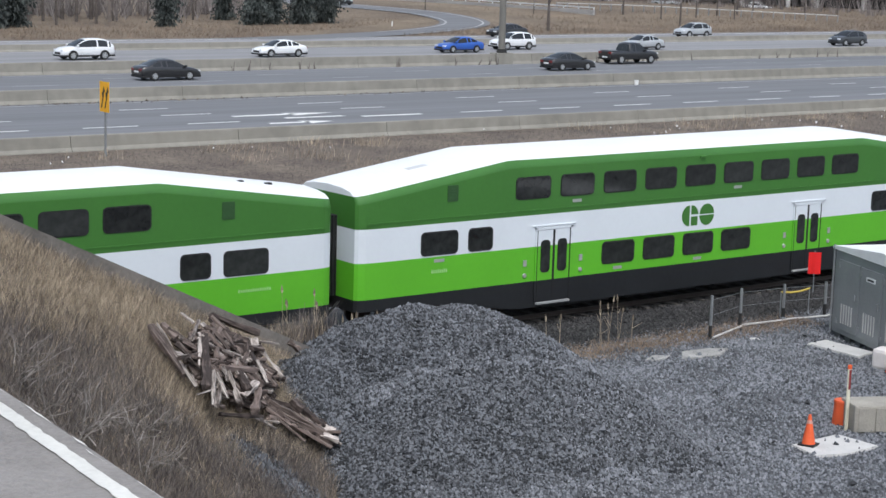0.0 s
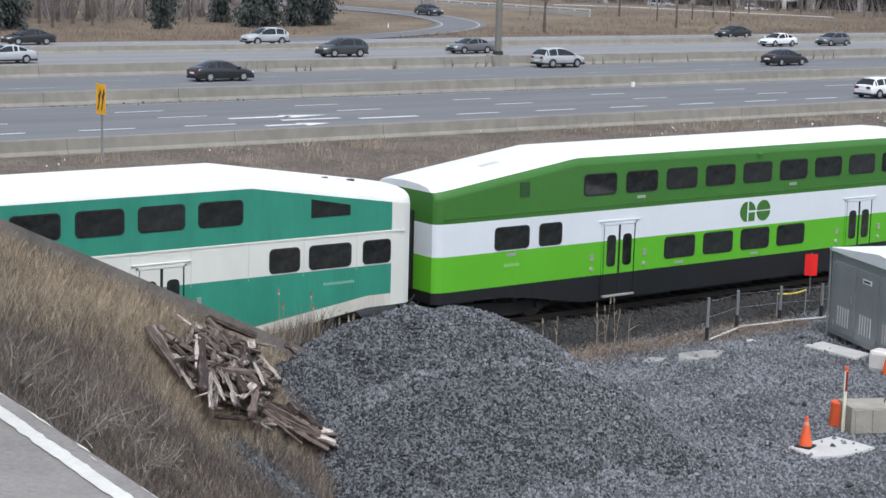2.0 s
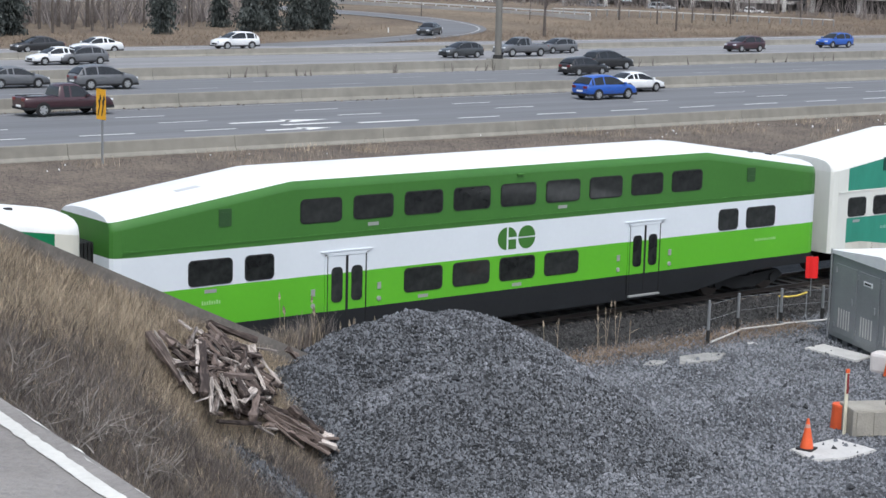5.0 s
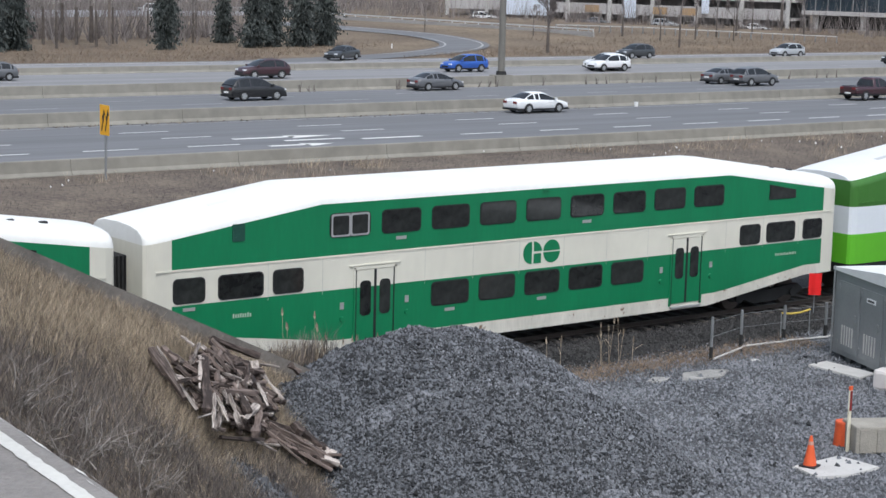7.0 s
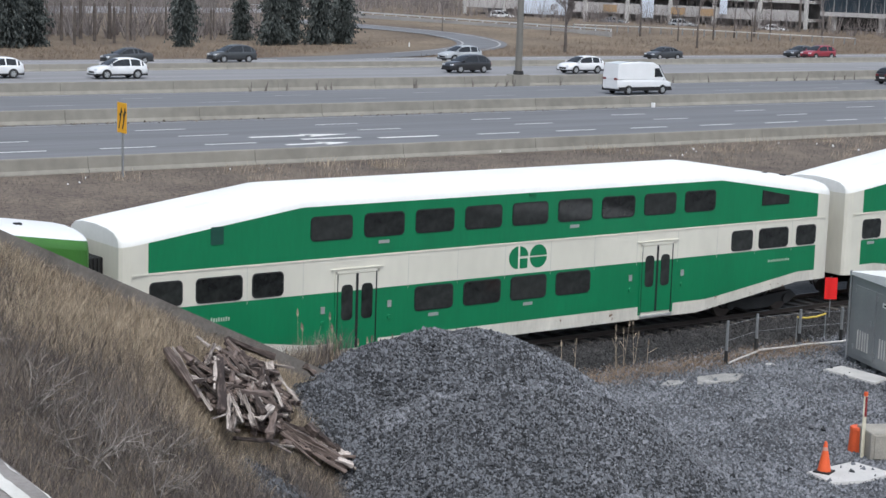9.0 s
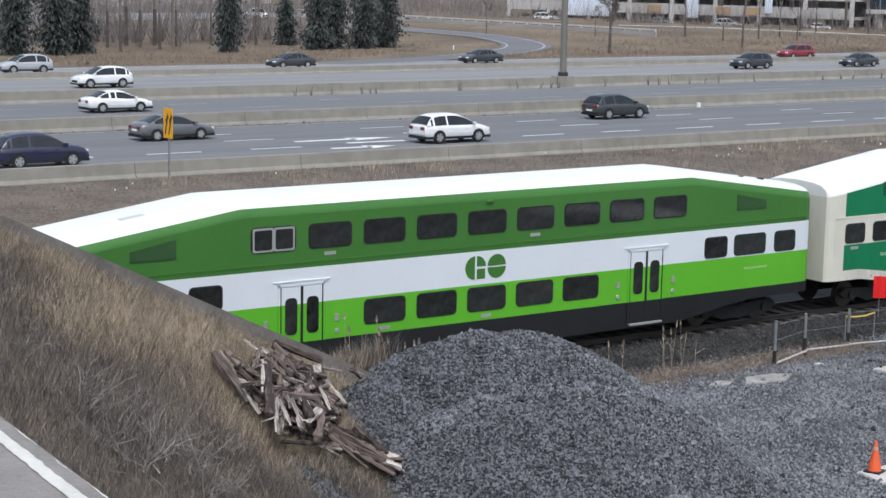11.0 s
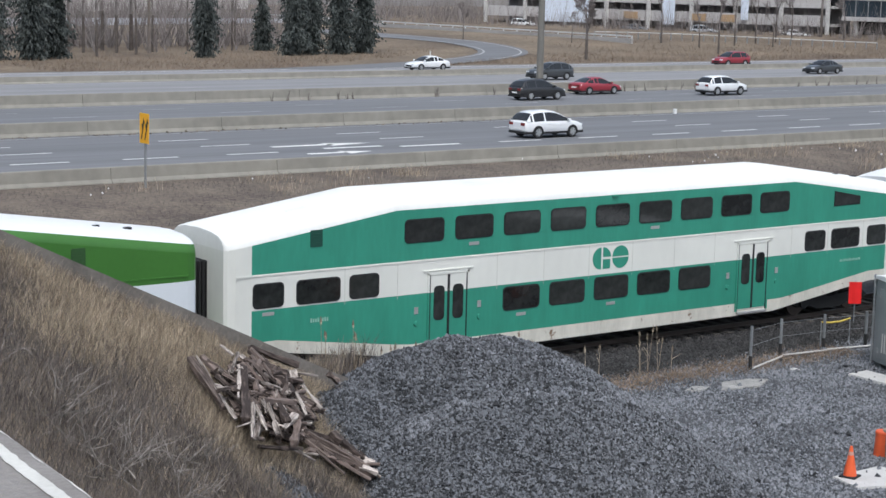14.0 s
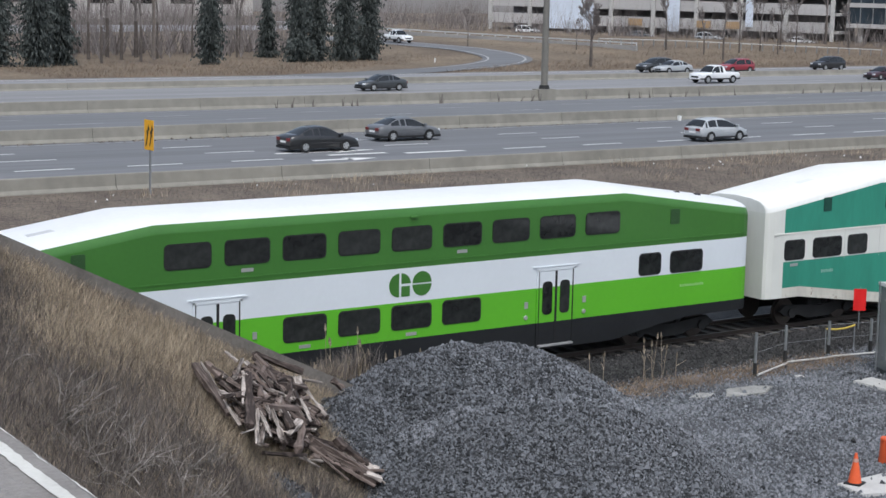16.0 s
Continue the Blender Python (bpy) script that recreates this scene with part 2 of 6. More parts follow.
CAR_GLASS = mat("car_window_glass", (0.012, 0.014, 0.016), 0.06, var=0.3, scale=1.0, spec=0.6, second=(0.03, 0.034, 0.038))
T_ROOF = mat("white_roof_paint", (0.74, 0.75, 0.76), 0.5, var=0.06, scale=0.7, fine=8.0)
T_WHITE = mat("white_band_paint", (0.72, 0.76, 0.8), 0.4, var=0.04, scale=0.5, fine=7.0)
T_CREAM = mat("aged_cream_paint", (0.69, 0.67, 0.58), 0.5, var=0.1, scale=0.9, fine=5.0, stretch=(0.6, 1, 0.3))
T_OFFWHITE = mat("aged_white_paint", (0.735, 0.74, 0.69), 0.5, var=0.07, scale=0.9, fine=5.0, stretch=(0.6, 1, 0.3))
T_GRIMY = mat("rusty_lower_edge", (0.62, 0.6, 0.53), 0.6, var=0.2, scale=1.2, fine=9.0, stretch=(1.6, 1, 0.4))
T_DARKGREEN = mat("dark_green_paint", (0.056, 0.18, 0.032), 0.35, var=0.1, scale=0.6, fine=8.0)
T_LIME = mat("bright_green_paint", (0.125, 0.46, 0.026), 0.35, var=0.06, scale=0.6, fine=8.0)
T_BLACK = mat("charcoal_skirt", (0.011, 0.012, 0.014), 0.55, var=0.3, scale=1.0, fine=8.0)
T_TEAL = mat("faded_teal_paint", (0.042, 0.275, 0.19), 0.45, var=0.16, scale=0.9, fine=7.0, stretch=(1.5, 1, 0.3))
T_EMERALD = mat("emerald_paint", (0.008, 0.19, 0.075), 0.4, var=0.14, scale=0.9, fine=7.0, stretch=(1.5, 1, 0.3))
paint_remains(T_GRIMY, (0.2, 0.13, 0.08), 2.6, 0.6)
paint_remains(T_TEAL, (0.16, 0.3, 0.25), 1.7, 0.7)
paint_remains(T_OFFWHITE, (0.42, 0.37, 0.29), 2.2, 0.7)
paint_remains(T_CREAM, (0.4, 0.34, 0.25), 2.2, 0.69)
T_TRIM = mat("brushed_trim", (0.5, 0.5, 0.5), 0.4, 0.5, var=0.1)
TYRE = mat("tyre_rubber", (0.015, 0.015, 0.016), 0.8, var=0.2)
RIM = mat("alloy_rim", (0.42, 0.43, 0.44), 0.35, 0.4, var=0.1)
LAMP_RED = mat("tail_lamp_red", (0.16, 0.01, 0.012), 0.3, var=0.1)
LAMP_CLEAR = mat("head_lamp_clear", (0.75, 0.77, 0.8), 0.2, var=0.05)
CAR_PAINT = {}
for key, rgb in dict(white=(0.78, 0.79, 0.8), black=(0.014, 0.014, 0.016), dark=(0.04, 0.045, 0.05), grey=(0.12, 0.125, 0.135),
                     silver=(0.42, 0.44, 0.46), blue=(0.015, 0.09, 0.42), navy=(0.016, 0.018, 0.05), red=(0.28, 0.02, 0.035), maroon=(0.04, 0.01, 0.016)).items():
    CAR_PAINT[key] = mat(key + "_car_paint", rgb, 0.35, 0.0, var=0.06, scale=1.0, fine=10.0, coat=0.9)


# ---- mesh helpers ----
def finish(bm, name, mats):
    bmesh.ops.recalc_face_normals(bm, faces=bm.faces)
    me = bpy.data.meshes.new(name)
    bm.to_mesh(me)
    bm.free()
    for m in (mats if isinstance(mats, (list, tuple)) else [mats]):
        me.materials.append(m)
    return me


def part(name, bm, material, parent, label=""):
    ob = new(name, finish(bm, name, material) if isinstance(bm, bmesh.types.BMesh) else bm)
    ob.parent = parent
    return tagged(ob, label)


def thing(name, label, category, m=None, group="", kind=""):
    ob = new(name)
    ob.matrix_world = m if m is not None else Matrix()
    return tagged(ob, label, category, group, kind)


def single(name, bm, material, label, category="", m=None, group="", kind=""):
    ob = new(name, finish(bm, name, material) if isinstance(bm, bmesh.types.BMesh) else bm)
    if m is not None:
        ob.matrix_world = m
    return tagged(ob, label, category, group, kind)


def box(bm, x0, x1, y0, y1, z0, z1, bevel=0.0, m=None, index=0):
    vs = [bm.verts.new((x, y, z)) for x in (x0, x1) for y in (y0, y1) for z in (z0, z1)]
    fs = [bm.faces.new([vs[i] for i in q]) for q in ((0, 1, 3, 2), (4, 6, 7, 5), (0, 4, 5, 1), (2, 3, 7, 6), (0, 2, 6, 4), (1, 5, 7, 3))]
    for f in fs:
        f.material_index = index
    if bevel:
        es = list({e for f in fs for e in f.edges})
        r = bmesh.ops.bevel(bm, geom=es, offset=bevel, segments=2, affect="EDGES", profile=0.6)
        vs = list({v for f in r["faces"] for v in f.verts} | {v for v in vs if v.is_valid})
    if m is not None:
        bmesh.ops.transform(bm, matrix=m, verts=[v for v in vs if v.is_valid])
    return bm


def boxed(*a, **k):
    return box(bmesh.new(), *a, **k)


def tube(bm, p, q, r0, r1=None, n=8, caps=True):
    """A tapered round bar from p to q."""
    p, q = Vector(p), Vector(q)
    r1 = r0 if r1 is None else r1
    d = (q - p).normalized()
    a = d.orthogonal().normalized()
    b = d.cross(a)
    rings = []
    for c, r in ((p, r0), (q, r1)):
        rings.append([bm.verts.new(c + (a * math.cos(2 * math.pi * i / n) + b * math.sin(2 * math.pi * i / n)) * r) for i in range(n)])
    for i in range(n):
        bm.faces.new((rings[0][i], rings[0][(i + 1) % n], rings[1][(i + 1) % n], rings[1][i]))
    if caps:
        bm.faces.new(rings[0][::-1])
        bm.faces.new(rings[1])
    return bm


def prism(bm, outline, y0, y1, index=0, taper=0.0):
    """An outline in x, z, extruded along y."""
    c = sum((Vector((x, 0, z)) for x, z in outline), Vector()) / len(outline)
    ra = [bm.verts.new((x, y0, z)) for x, z in outline]
    rb = [bm.verts.new((x + (c.x - x) * taper, y1, z + (c.z - z) * taper)) for x, z in outline]
    n = len(outline)
    fs = [bm.faces.new((ra[i], ra[(i + 1) % n], rb[(i + 1) % n], rb[i])) for i in range(n)]
    fs += [bm.faces.new(ra[::-1]), bm.faces.new(rb)]
    for f in fs:
        f.material_index = index
    return bm


def rounded(w, h, r, x=0.0, z=0.0, n=4):
    """A rounded rectangle's outline."""
    pts = []
    for cx, cz, a0 in ((w / 2 - r, h / 2 - r, 0), (-w / 2 + r, h / 2 - r, 90), (-w / 2 + r, -h / 2 + r, 180), (w / 2 - r, -h / 2 + r, 270)):
        pts += [(x + cx + r * math.cos(radians(a0 + 90 * i / n)), z + cz + r * math.sin(radians(a0 + 90 * i / n))) for i in range(n + 1)]
    return pts


def quads(bm, verts, faces, index=0):
    vs = [bm.verts.new(v) for v in verts]
    for f in faces:
        bm.faces.new([vs[i] for i in f]).material_index = index
    return bm


HIGHWAY = 0.54   # level of the carriageways above the rail
YARD = -0.3      # level of the stone yard


def slope_z(x, y):
    """The abutment slope that falls towards the yard."""
    return -0.3 - 0.49 * (x - 25) + 0.526 * (y - 33)


def soil_z(x, y):
    """Uneven soil of the slope, kept below the wing wall's top."""
    return slope_z(x, y) - 0.26 + 0.14 * noise.noise(Vector((x * 0.6, y * 0.6, 0)))


# ---- the ground, one sheet ----
def ground_height(x, y):
    if y < 46:
        z = YARD
    elif y < 60:
        z = YARD + 0.1 * (y - 46) / 14
    elif y < 75:
        k = (y - 60) / 15
        z = -0.2 + 0.68 * k * k * (3 - 2 * k)
    elif y < 161:
        z = 0.48
    else:
        z = 0.5 + 0.35 * math.sin(x * 0.05 + y * 0.03) * min(1, (y - 161) / 30) * 0.5
        if x > 120:
            z += 1.1 * min(1, max(0, (y - 166) / 30)) * min(1, (x - 120) / 60)
    return z


def ground():
    xs = list(np.arange(-60, 60, 1.5)) + list(np.arange(60, 300, 4.0)) + list(np.arange(300, 1000, 60.0))
    xs = list(np.arange(-600, -60, 60.0)) + xs
    ys = list(np.arange(-300, -10, 40.0)) + list(np.arange(-10, 80, 1.5)) + list(np.arange(80, 160, 8.0)) + list(np.arange(160, 330, 4.0)) + list(np.arange(330, 1800, 90.0))
    bm = bmesh.new()
    grid = []
    for x in xs:
        row = []
        for y in ys:
            z = ground_height(x, y)
            if y < 76:
                z += 0.05 * noise.noise(Vector((x * 0.5, y * 0.5, 0)))
            row.append(bm.verts.new((x, y, z)))
        grid.append(row)
    for i in range(len(xs) - 1):
        for j in range(len(ys) - 1):
            f = bm.faces.new((grid[i][j], grid[i + 1][j], grid[i + 1][j + 1], grid[i][j + 1]))
            yc = (ys[j] + ys[j + 1]) / 2
            f.material_index = 0 if yc < 46 else (1 if yc < 78 else 2)
            f.smooth = True
    single("ground", bm, [GRAVEL, BANK, DRY_GRASS], "open ground of crushed stone, weedy bank and dry grass", "ground", kind="structure")


ground()


# ---- the highway ----
def road(name, y0, y1, material, label):
    bm = boxed(-500, 900, y0, y1, HIGHWAY - 0.2, HIGHWAY)
    return single(name, bm, material, label, "road", kind="structure")


road("road", 77.4, 98.6, ASPHALT, "grey asphalt carriageway with white lane lines")
road("road", 99.1, 118.7, ASPHALT, "grey asphalt carriageway with faint lane lines")
road("road", 119.6, 142.1, OLD_ASPHALT, "worn pale asphalt carriageway behind a concrete barrier")
road("road", 142.6, 156.6, OLD_ASPHALT, "worn pale asphalt carriageway beside dry grass")


def stripe(bm, x0, x1, y, w=0.16):
    z = HIGHWAY + 0.006
    quads(bm, [(x0, y - w / 2, z), (x1, y - w / 2, z), (x1, y + w / 2, z), (x0, y + w / 2, z)], [(0, 1, 2, 3)])


def lane_lines():
    for y, start, period, length, w, stuff in ((85.5, 66.6, 6.2, 3.2, 0.24, PAINT), (90.0, 73.1, 12.15, 3.2, 0.19, PAINT), (93.6, 72.4, 12.2, 3.2, 0.17, PAINT),
                                               (110.4, 74.0, 12.5, 3.2, 0.15, WORN_PAINT), (114.4, 70.0, 12.5, 3.2, 0.14, WORN_PAINT), (134.0, 70.0, 12.5, 3.2, 0.14, WORN_PAINT)):
        k0 = int((start - 20) // period)
        for k in range(-k0, 24):
            x = start + k * period
            if x > 230 or (y == 85.5 and 48 < x < 66):
                continue
            bm = bmesh.new()
            stripe(bm, x, x + length, y, w)
            single("lane_dash", bm, stuff, "short white painted lane dash on asphalt", "lane marking", group="lane dashes", kind="structure")
    for y, w, stuff in ((81.7, 0.13, WORN_PAINT), (97.6, 0.13, WORN_PAINT), (106.4, 0.13, WORN_PAINT), (118.0, 0.14, WORN_PAINT), (129.6, 0.16, PAINT), (141.2, 0.14, WORN_PAINT), (144.0, 0.14, WORN_PAINT), (154.9, 0.16, PAINT)):
        bm = bmesh.new()
        stripe(bm, -500, 900, y, w)
        single("edge_line", bm, stuff, "long painted edge line on asphalt", "lane marking", kind="structure")


lane_lines()


def barrier(y, base, top, label):
    """A long cast barrier with sloped faces, in bays with joints."""
    h = top - base
    prof = [(-0.36, 0), (-0.34, 0.08), (-0.2, 0.3 * h), (-0.13, h - 0.03), (-0.1, h), (0.1, h), (0.13, h - 0.03), (0.2, 0.3 * h), (0.34, 0.08), (0.36, 0)]
    for k in range(-6, 40):
        x0, x1 = 10 + k * 9.0, 10 + (k + 1) * 9.0 - 0.03
        if k == -6:
            x0 = -500
        if k == 39:
            x1 = 900
        bm = bmesh.new()
        a = [bm.verts.new((x0, y + 0.36 + py, base + pz)) for py, pz in prof]
        b = [bm.verts.new((x1, y + 0.36 + py, base + pz)) for py, pz in prof]
        for i in range(len(prof) - 1):
            bm.faces.new((a[i], a[i + 1], b[i + 1], b[i]))
        bm.faces.new(a)
        bm.faces.new(b[::-1])
        single("concrete_barrier", bm, CONCRETE, label, "barrier", group="highway barriers", kind="structure")


barrier(76.7, 0.45, 1.22, "stained grey concrete highway barrier above a weedy bank")
barrier(98.5, 0.5, 1.36, "stained grey concrete barrier between two carriageways")
barrier(118.6, 0.5, 1.41, "tall tan concrete median barrier with weeds")
barrier(142.0, 0.5, 1.12, "low concrete barrier before the far carriageway")


# ---- railway ----
def railway():
    bm = bmesh.new()
    prof = [(36.1, YARD - 0.02), (37.3, -0.2), (42.8, -0.2), (44.2, YARD - 0.02)]
    xs = np.arange(-200, 400, 1.5)
    rows = []
    for x in xs:
        rows.append([bm.verts.new((x, y + 0.12 * noise.noise(Vector((x * 0.7, y, 3))), z + (0.05 * noise.noise(Vector((x, y, 7))) if 0 < i < 3 else 0))) for i, (y, z) in enumerate(prof)])
    for a, b in zip(rows, rows[1:]):
        for i in range(3):
            bm.faces.new((a[i], b[i], b[i + 1], a[i + 1]))
    single("ballast_bed", bm, BALLAST, "dark grey crushed stone track ballast", "ballast", kind="structure")
    me = None
    for k in range(-30, 150):
        bm2 = boxed(-0.11, 0.11, -1.3, 1.3, -0.2, -0.13) if me is None else None
        me = me or finish(bm2, "sleeper", SLEEPER)
        single("sleeper", me, None, "dark wooden sleeper in ballast", "sleeper", pose(k * 0.6 - 2, 40.04, 0), "track sleepers", "structure")
    for y in (40.04 - 0.755, 40.04 + 0.755):
        bm = bmesh.new()
        box(bm, -200, 400, y - 0.065, y + 0.065, -0.13, -0.11)
        box(bm, -200, 400, y - 0.012, y + 0.012, -0.11, -0.03)
        box(bm, -200, 400, y - 0.036, y + 0.036, -0.03, 0.0)
        single("rail", bm, STEEL, "long steel running rail with a worn head", "rail", kind="structure")


railway()


# ---- abutment slope, wing wall and bridge parapet ----
def abutment():
    bm = bmesh.new()
    ys = np.arange(16, 33.35, 0.5)
    xs = np.arange(-16, 27.1, 0.5)
    grid = [[bm.verts.new((x, y, max(-0.55, min(9.5, soil_z(x, y))))) for y in ys] for x in xs]
    for i in range(len(xs) - 1):
        for j in range(len(ys) - 1):
            bm.faces.new((grid[i][j], grid[i + 1][j], grid[i + 1][j + 1], grid[i][j + 1])).smooth = True
    single("abutment_slope", bm, SLOPE, "steep earth slope with dry grass and dead weeds", "slope", kind="structure")
    bm = bmesh.new()
    top = [(x, min(9.7, slope_z(x, 33.3)) + 0.16) for x in (-16, 4.5, 26.2)]
    prism(bm, [(-16, -0.6)] + top + [(26.2, -0.6)], 33.25, 33.75)
    single("wing_wall", bm, WALL_CONCRETE, "stained grey concrete wing wall with a sloping top", "retaining wall", kind="structure")


abutment()


BRIDGE = Matrix.Translation((1.118, 2.587, 9.9)) @ Matrix.Rotation(radians(-5.1), 4, "Z")   # the parapet's outer top edge


def parapet():
    bm = bmesh.new()
    box(bm, -0.5, 0, -24, 24, -0.908, 0, 0.008)
    single("bridge_parapet", bm, PARAPET, "worn concrete bridge parapet with flaking white paint", "parapet", BRIDGE, kind="structure")

    # the roadway that carries the camera, with its other parapet and two piers
    single("bridge_deck", boxed(-11.5, -0.002, -24, 24, -1.7, -0.91, 0.02), WALL_CONCRETE, "concrete road bridge deck above the yard", "bridge deck", BRIDGE, kind="structure")
    single("bridge_parapet", boxed(-11.5, -11.0, -24, 24, -0.908, 0, 0.008), PARAPET, "worn concrete bridge parapet on the other side", "parapet", BRIDGE, kind="structure")
    for y in (-20, 6):
        single("bridge_pier", boxed(-10.0, -1.5, y - 0.5, y + 0.5, -10.4, -1.702, 0.03), WALL_CONCRETE, "plain concrete bridge pier", "pier", BRIDGE, kind="structure")


parapet()
T_HATCH = mat("grey_roof_hatch", (0.5, 0.51, 0.52), 0.6, var=0.12)
T_LOUVRE = mat("dull_teal_louvre", (0.012, 0.07, 0.05), 0.5, var=0.2)
T_SEAM = mat("dirty_panel_seam", (0.55, 0.55, 0.5), 0.8, var=0.3, scale=3.0)
LETTERING = {"green": mat("pale_green_lettering", (0.34, 0.6, 0.24), 0.5, var=0.1), "teal": mat("pale_teal_lettering", (0.3, 0.5, 0.42), 0.5, var=0.1), "emerald": mat("pale_cream_lettering", (0.4, 0.5, 0.4), 0.5, var=0.1)}
mat_vent = mat("dull_green_louvre", (0.03, 0.085, 0.025), 0.5, var=0.2)


# ---- the train: two-level coaches ----
def coach_bottom(u, style):
    a = abs(u)
    if style == "green":
        return 0.4 if a < 7.2 else (0.4 + 0.44 * (a - 7.2) / 2.6 if a < 9.8 else 0.84)
    return 0.42 if a < 6.7 else (0.42 + 0.6 * (a - 6.7) / 4.4 if a < 11.1 else 1.02)


def coach_drop(u):
    a = abs(u)
    return 0.0 if a < 7.5 else -0.72 * (a - 7.5) / 5.07


BAND = {"green": T_WHITE, "teal": T_OFFWHITE, "emerald": T_CREAM}
SECTION = [(0, 0), (0, 1), (0, 2.15), (0, 3.06), (0, 4.42), (0.025, 4.53), (0.09, 4.64), (0.3, 4.75), (0.75, 4.82), (1.5, 4.85)]
STATIONS = [-12.57, -12.5, -12.3, -11.86, -11.1, -10.2, -9.0, -7.9, -7.5, -7.0, -6.7, -3.5, 0, 3.5, 6.7, 7.0, 7.5, 7.9, 9.0, 10.2, 11.1, 11.86, 12.3, 12.5, 12.57]


def coach_ring(u, style):
    a = abs(u)
    pinch = 0.0 if a < 12.2 else (0.03 if a < 12.4 else (0.09 if a < 12.55 else 0.17))
    zb, dz = coach_bottom(u, style), coach_drop(u)
    skirt = 1.16 if style == "green" else max(zb + 0.32, 0.8)
    near = []
    for i, (y, z) in enumerate(SECTION):
        zz = zb if i == 0 else (skirt if i == 1 else z + (dz if i > 3 else 0))
        near.append((y + pinch * (1 - y / 1.5), zz))
    return near + [(3.0 - y, z) for y, z in reversed(near[:-1])]


def coach_shell(style, paint):
    """The body (side bands and ends) and the roof as two meshes."""
    upper, lower = paint
    body, roof = bmesh.new(), bmesh.new()
    last = 6 if style == "green" else 4
    n = len(SECTION)
    total = 2 * n - 1
    for bm, pick in ((body, lambda k: k < last), (roof, lambda k: k >= last)):
        rings = [[bm.verts.new((u, y, z)) for y, z in coach_ring(u, style)] for u in STATIONS]
        for s in range(len(STATIONS) - 1):
            um = (STATIONS[s] + STATIONS[s + 1]) / 2
            for i in range(total - 1):
                k = i if i < n - 1 else total - 2 - i
                if not pick(k):
                    continue
                f = bm.faces.new((rings[s][i], rings[s + 1][i], rings[s + 1][i + 1], rings[s][i + 1]))
                kk = min(k, 3)
                if style != "green" and abs(um) > 11.86:
                    kk = 2
                f.material_index = kk if bm is body else 0
                f.smooth = k >= 4
        for ring in (rings[0], rings[-1]):
            for i in range(n - 1):
                if not pick(i):
                    continue
                j = total - 1 - i
                vs = [ring[i], ring[i + 1], ring[j - 1], ring[j]]
                vs = list(dict.fromkeys(vs))
                f = bm.faces.new(vs)
                f.material_index = (min(i, 3) if style == "green" else 2) if bm is body else 0
        if bm is body:
            for s in range(len(STATIONS) - 1):
                bm.faces.new((rings[s][0], rings[s][-1], rings[s + 1][-1], rings[s + 1][0])).material_index = 4
        loose = [v for v in bm.verts if not v.link_faces]
        bmesh.ops.delete(bm, geom=loose, context="VERTS")
    band = BAND[style]
    skirt = T_BLACK if style == "green" else T_GRIMY
    return finish(body, "body", [skirt, lower, band, upper, UNDER]), finish(roof, "roof", T_ROOF if style == "green" else mat("cream_roof_paint", (0.79, 0.79, 0.76), 0.5, var=0.08, scale=0.6, fine=7.0))


def unit_mesh(name, outline, depth, material, taper=0.0):
    return finish(prism(bmesh.new(), outline, 0.0, -depth, taper=taper), name, material)


WINDOW_MESH = {}


def window_meshes(w, h):
    key = (round(w, 2), round(h, 2))
    if key not in WINDOW_MESH:
        WINDOW_MESH[key] = (unit_mesh("window", rounded(w + 0.07, h + 0.07, 0.13), 0.014, BLACK), unit_mesh("pane", rounded(w, h, 0.1), 0.02, GLASS))
    return WINDOW_MESH[key]


def slanted_meshes(flip, blanked):
    key = ("slant", flip, blanked)
    if key not in WINDOW_MESH:
        o = [(-0.58, -0.24), (0.58, -0.24), (0.58, 0.0), (-0.58, 0.2)] if not flip else [(-0.58, -0.24), (0.58, -0.24), (0.58, 0.2), (-0.58, 0.0)]
        WINDOW_MESH[key] = (unit_mesh("window", [(x * 1.05, z * 1.1) for x, z in o], 0.014, mat_vent if blanked else BLACK), unit_mesh("pane", o, 0.02, mat_vent if blanked else GLASS))
    return WINDOW_MESH[key]


def half_disc(r, a0, a1, gap=0.0, n=14):
    return [(r * math.cos(radians(a0 + (a1 - a0) * i / n)), r * math.sin(radians(a0 + (a1 - a0) * i / n))) for i in range(n + 1)]


def emblem(car, paint, y, turn):
    """Two round shapes side by side, each cut by a slit."""
    s = math.cos(radians(turn))
    for shapes in ([[(x - 0.035, z) for x, z in half_disc(0.32, 90, 270)], [(0.035, 0.035)] + [(x + 0.02, z) for x, z in half_disc(0.32, 6, 88)], [(0.035, -0.31), (0.31, -0.31), (0.31, -0.035), (0.035, -0.035)]],):
        bm = bmesh.new()
        for o in shapes:
            prism(bm, o, 0.0, -0.006)
        ob = part("emblem_disc", bm, paint, car)
        ob.matrix_basis = pose(-0.35 * s, y, 2.615, 0, 0, turn)
    bm = bmesh.new()
    for o in ([(x, z + 0.02) for x, z in half_disc(0.31, 0, 180)], [(x, z - 0.02) for x, z in half_disc(0.31, 180, 360)]):
        prism(bm, o, 0.0, -0.006)
    ob = part("emblem_disc", bm, paint, car)
    ob.matrix_basis = pose(0.35 * s, y, 2.615, 0, 0, turn)


WHEEL = None


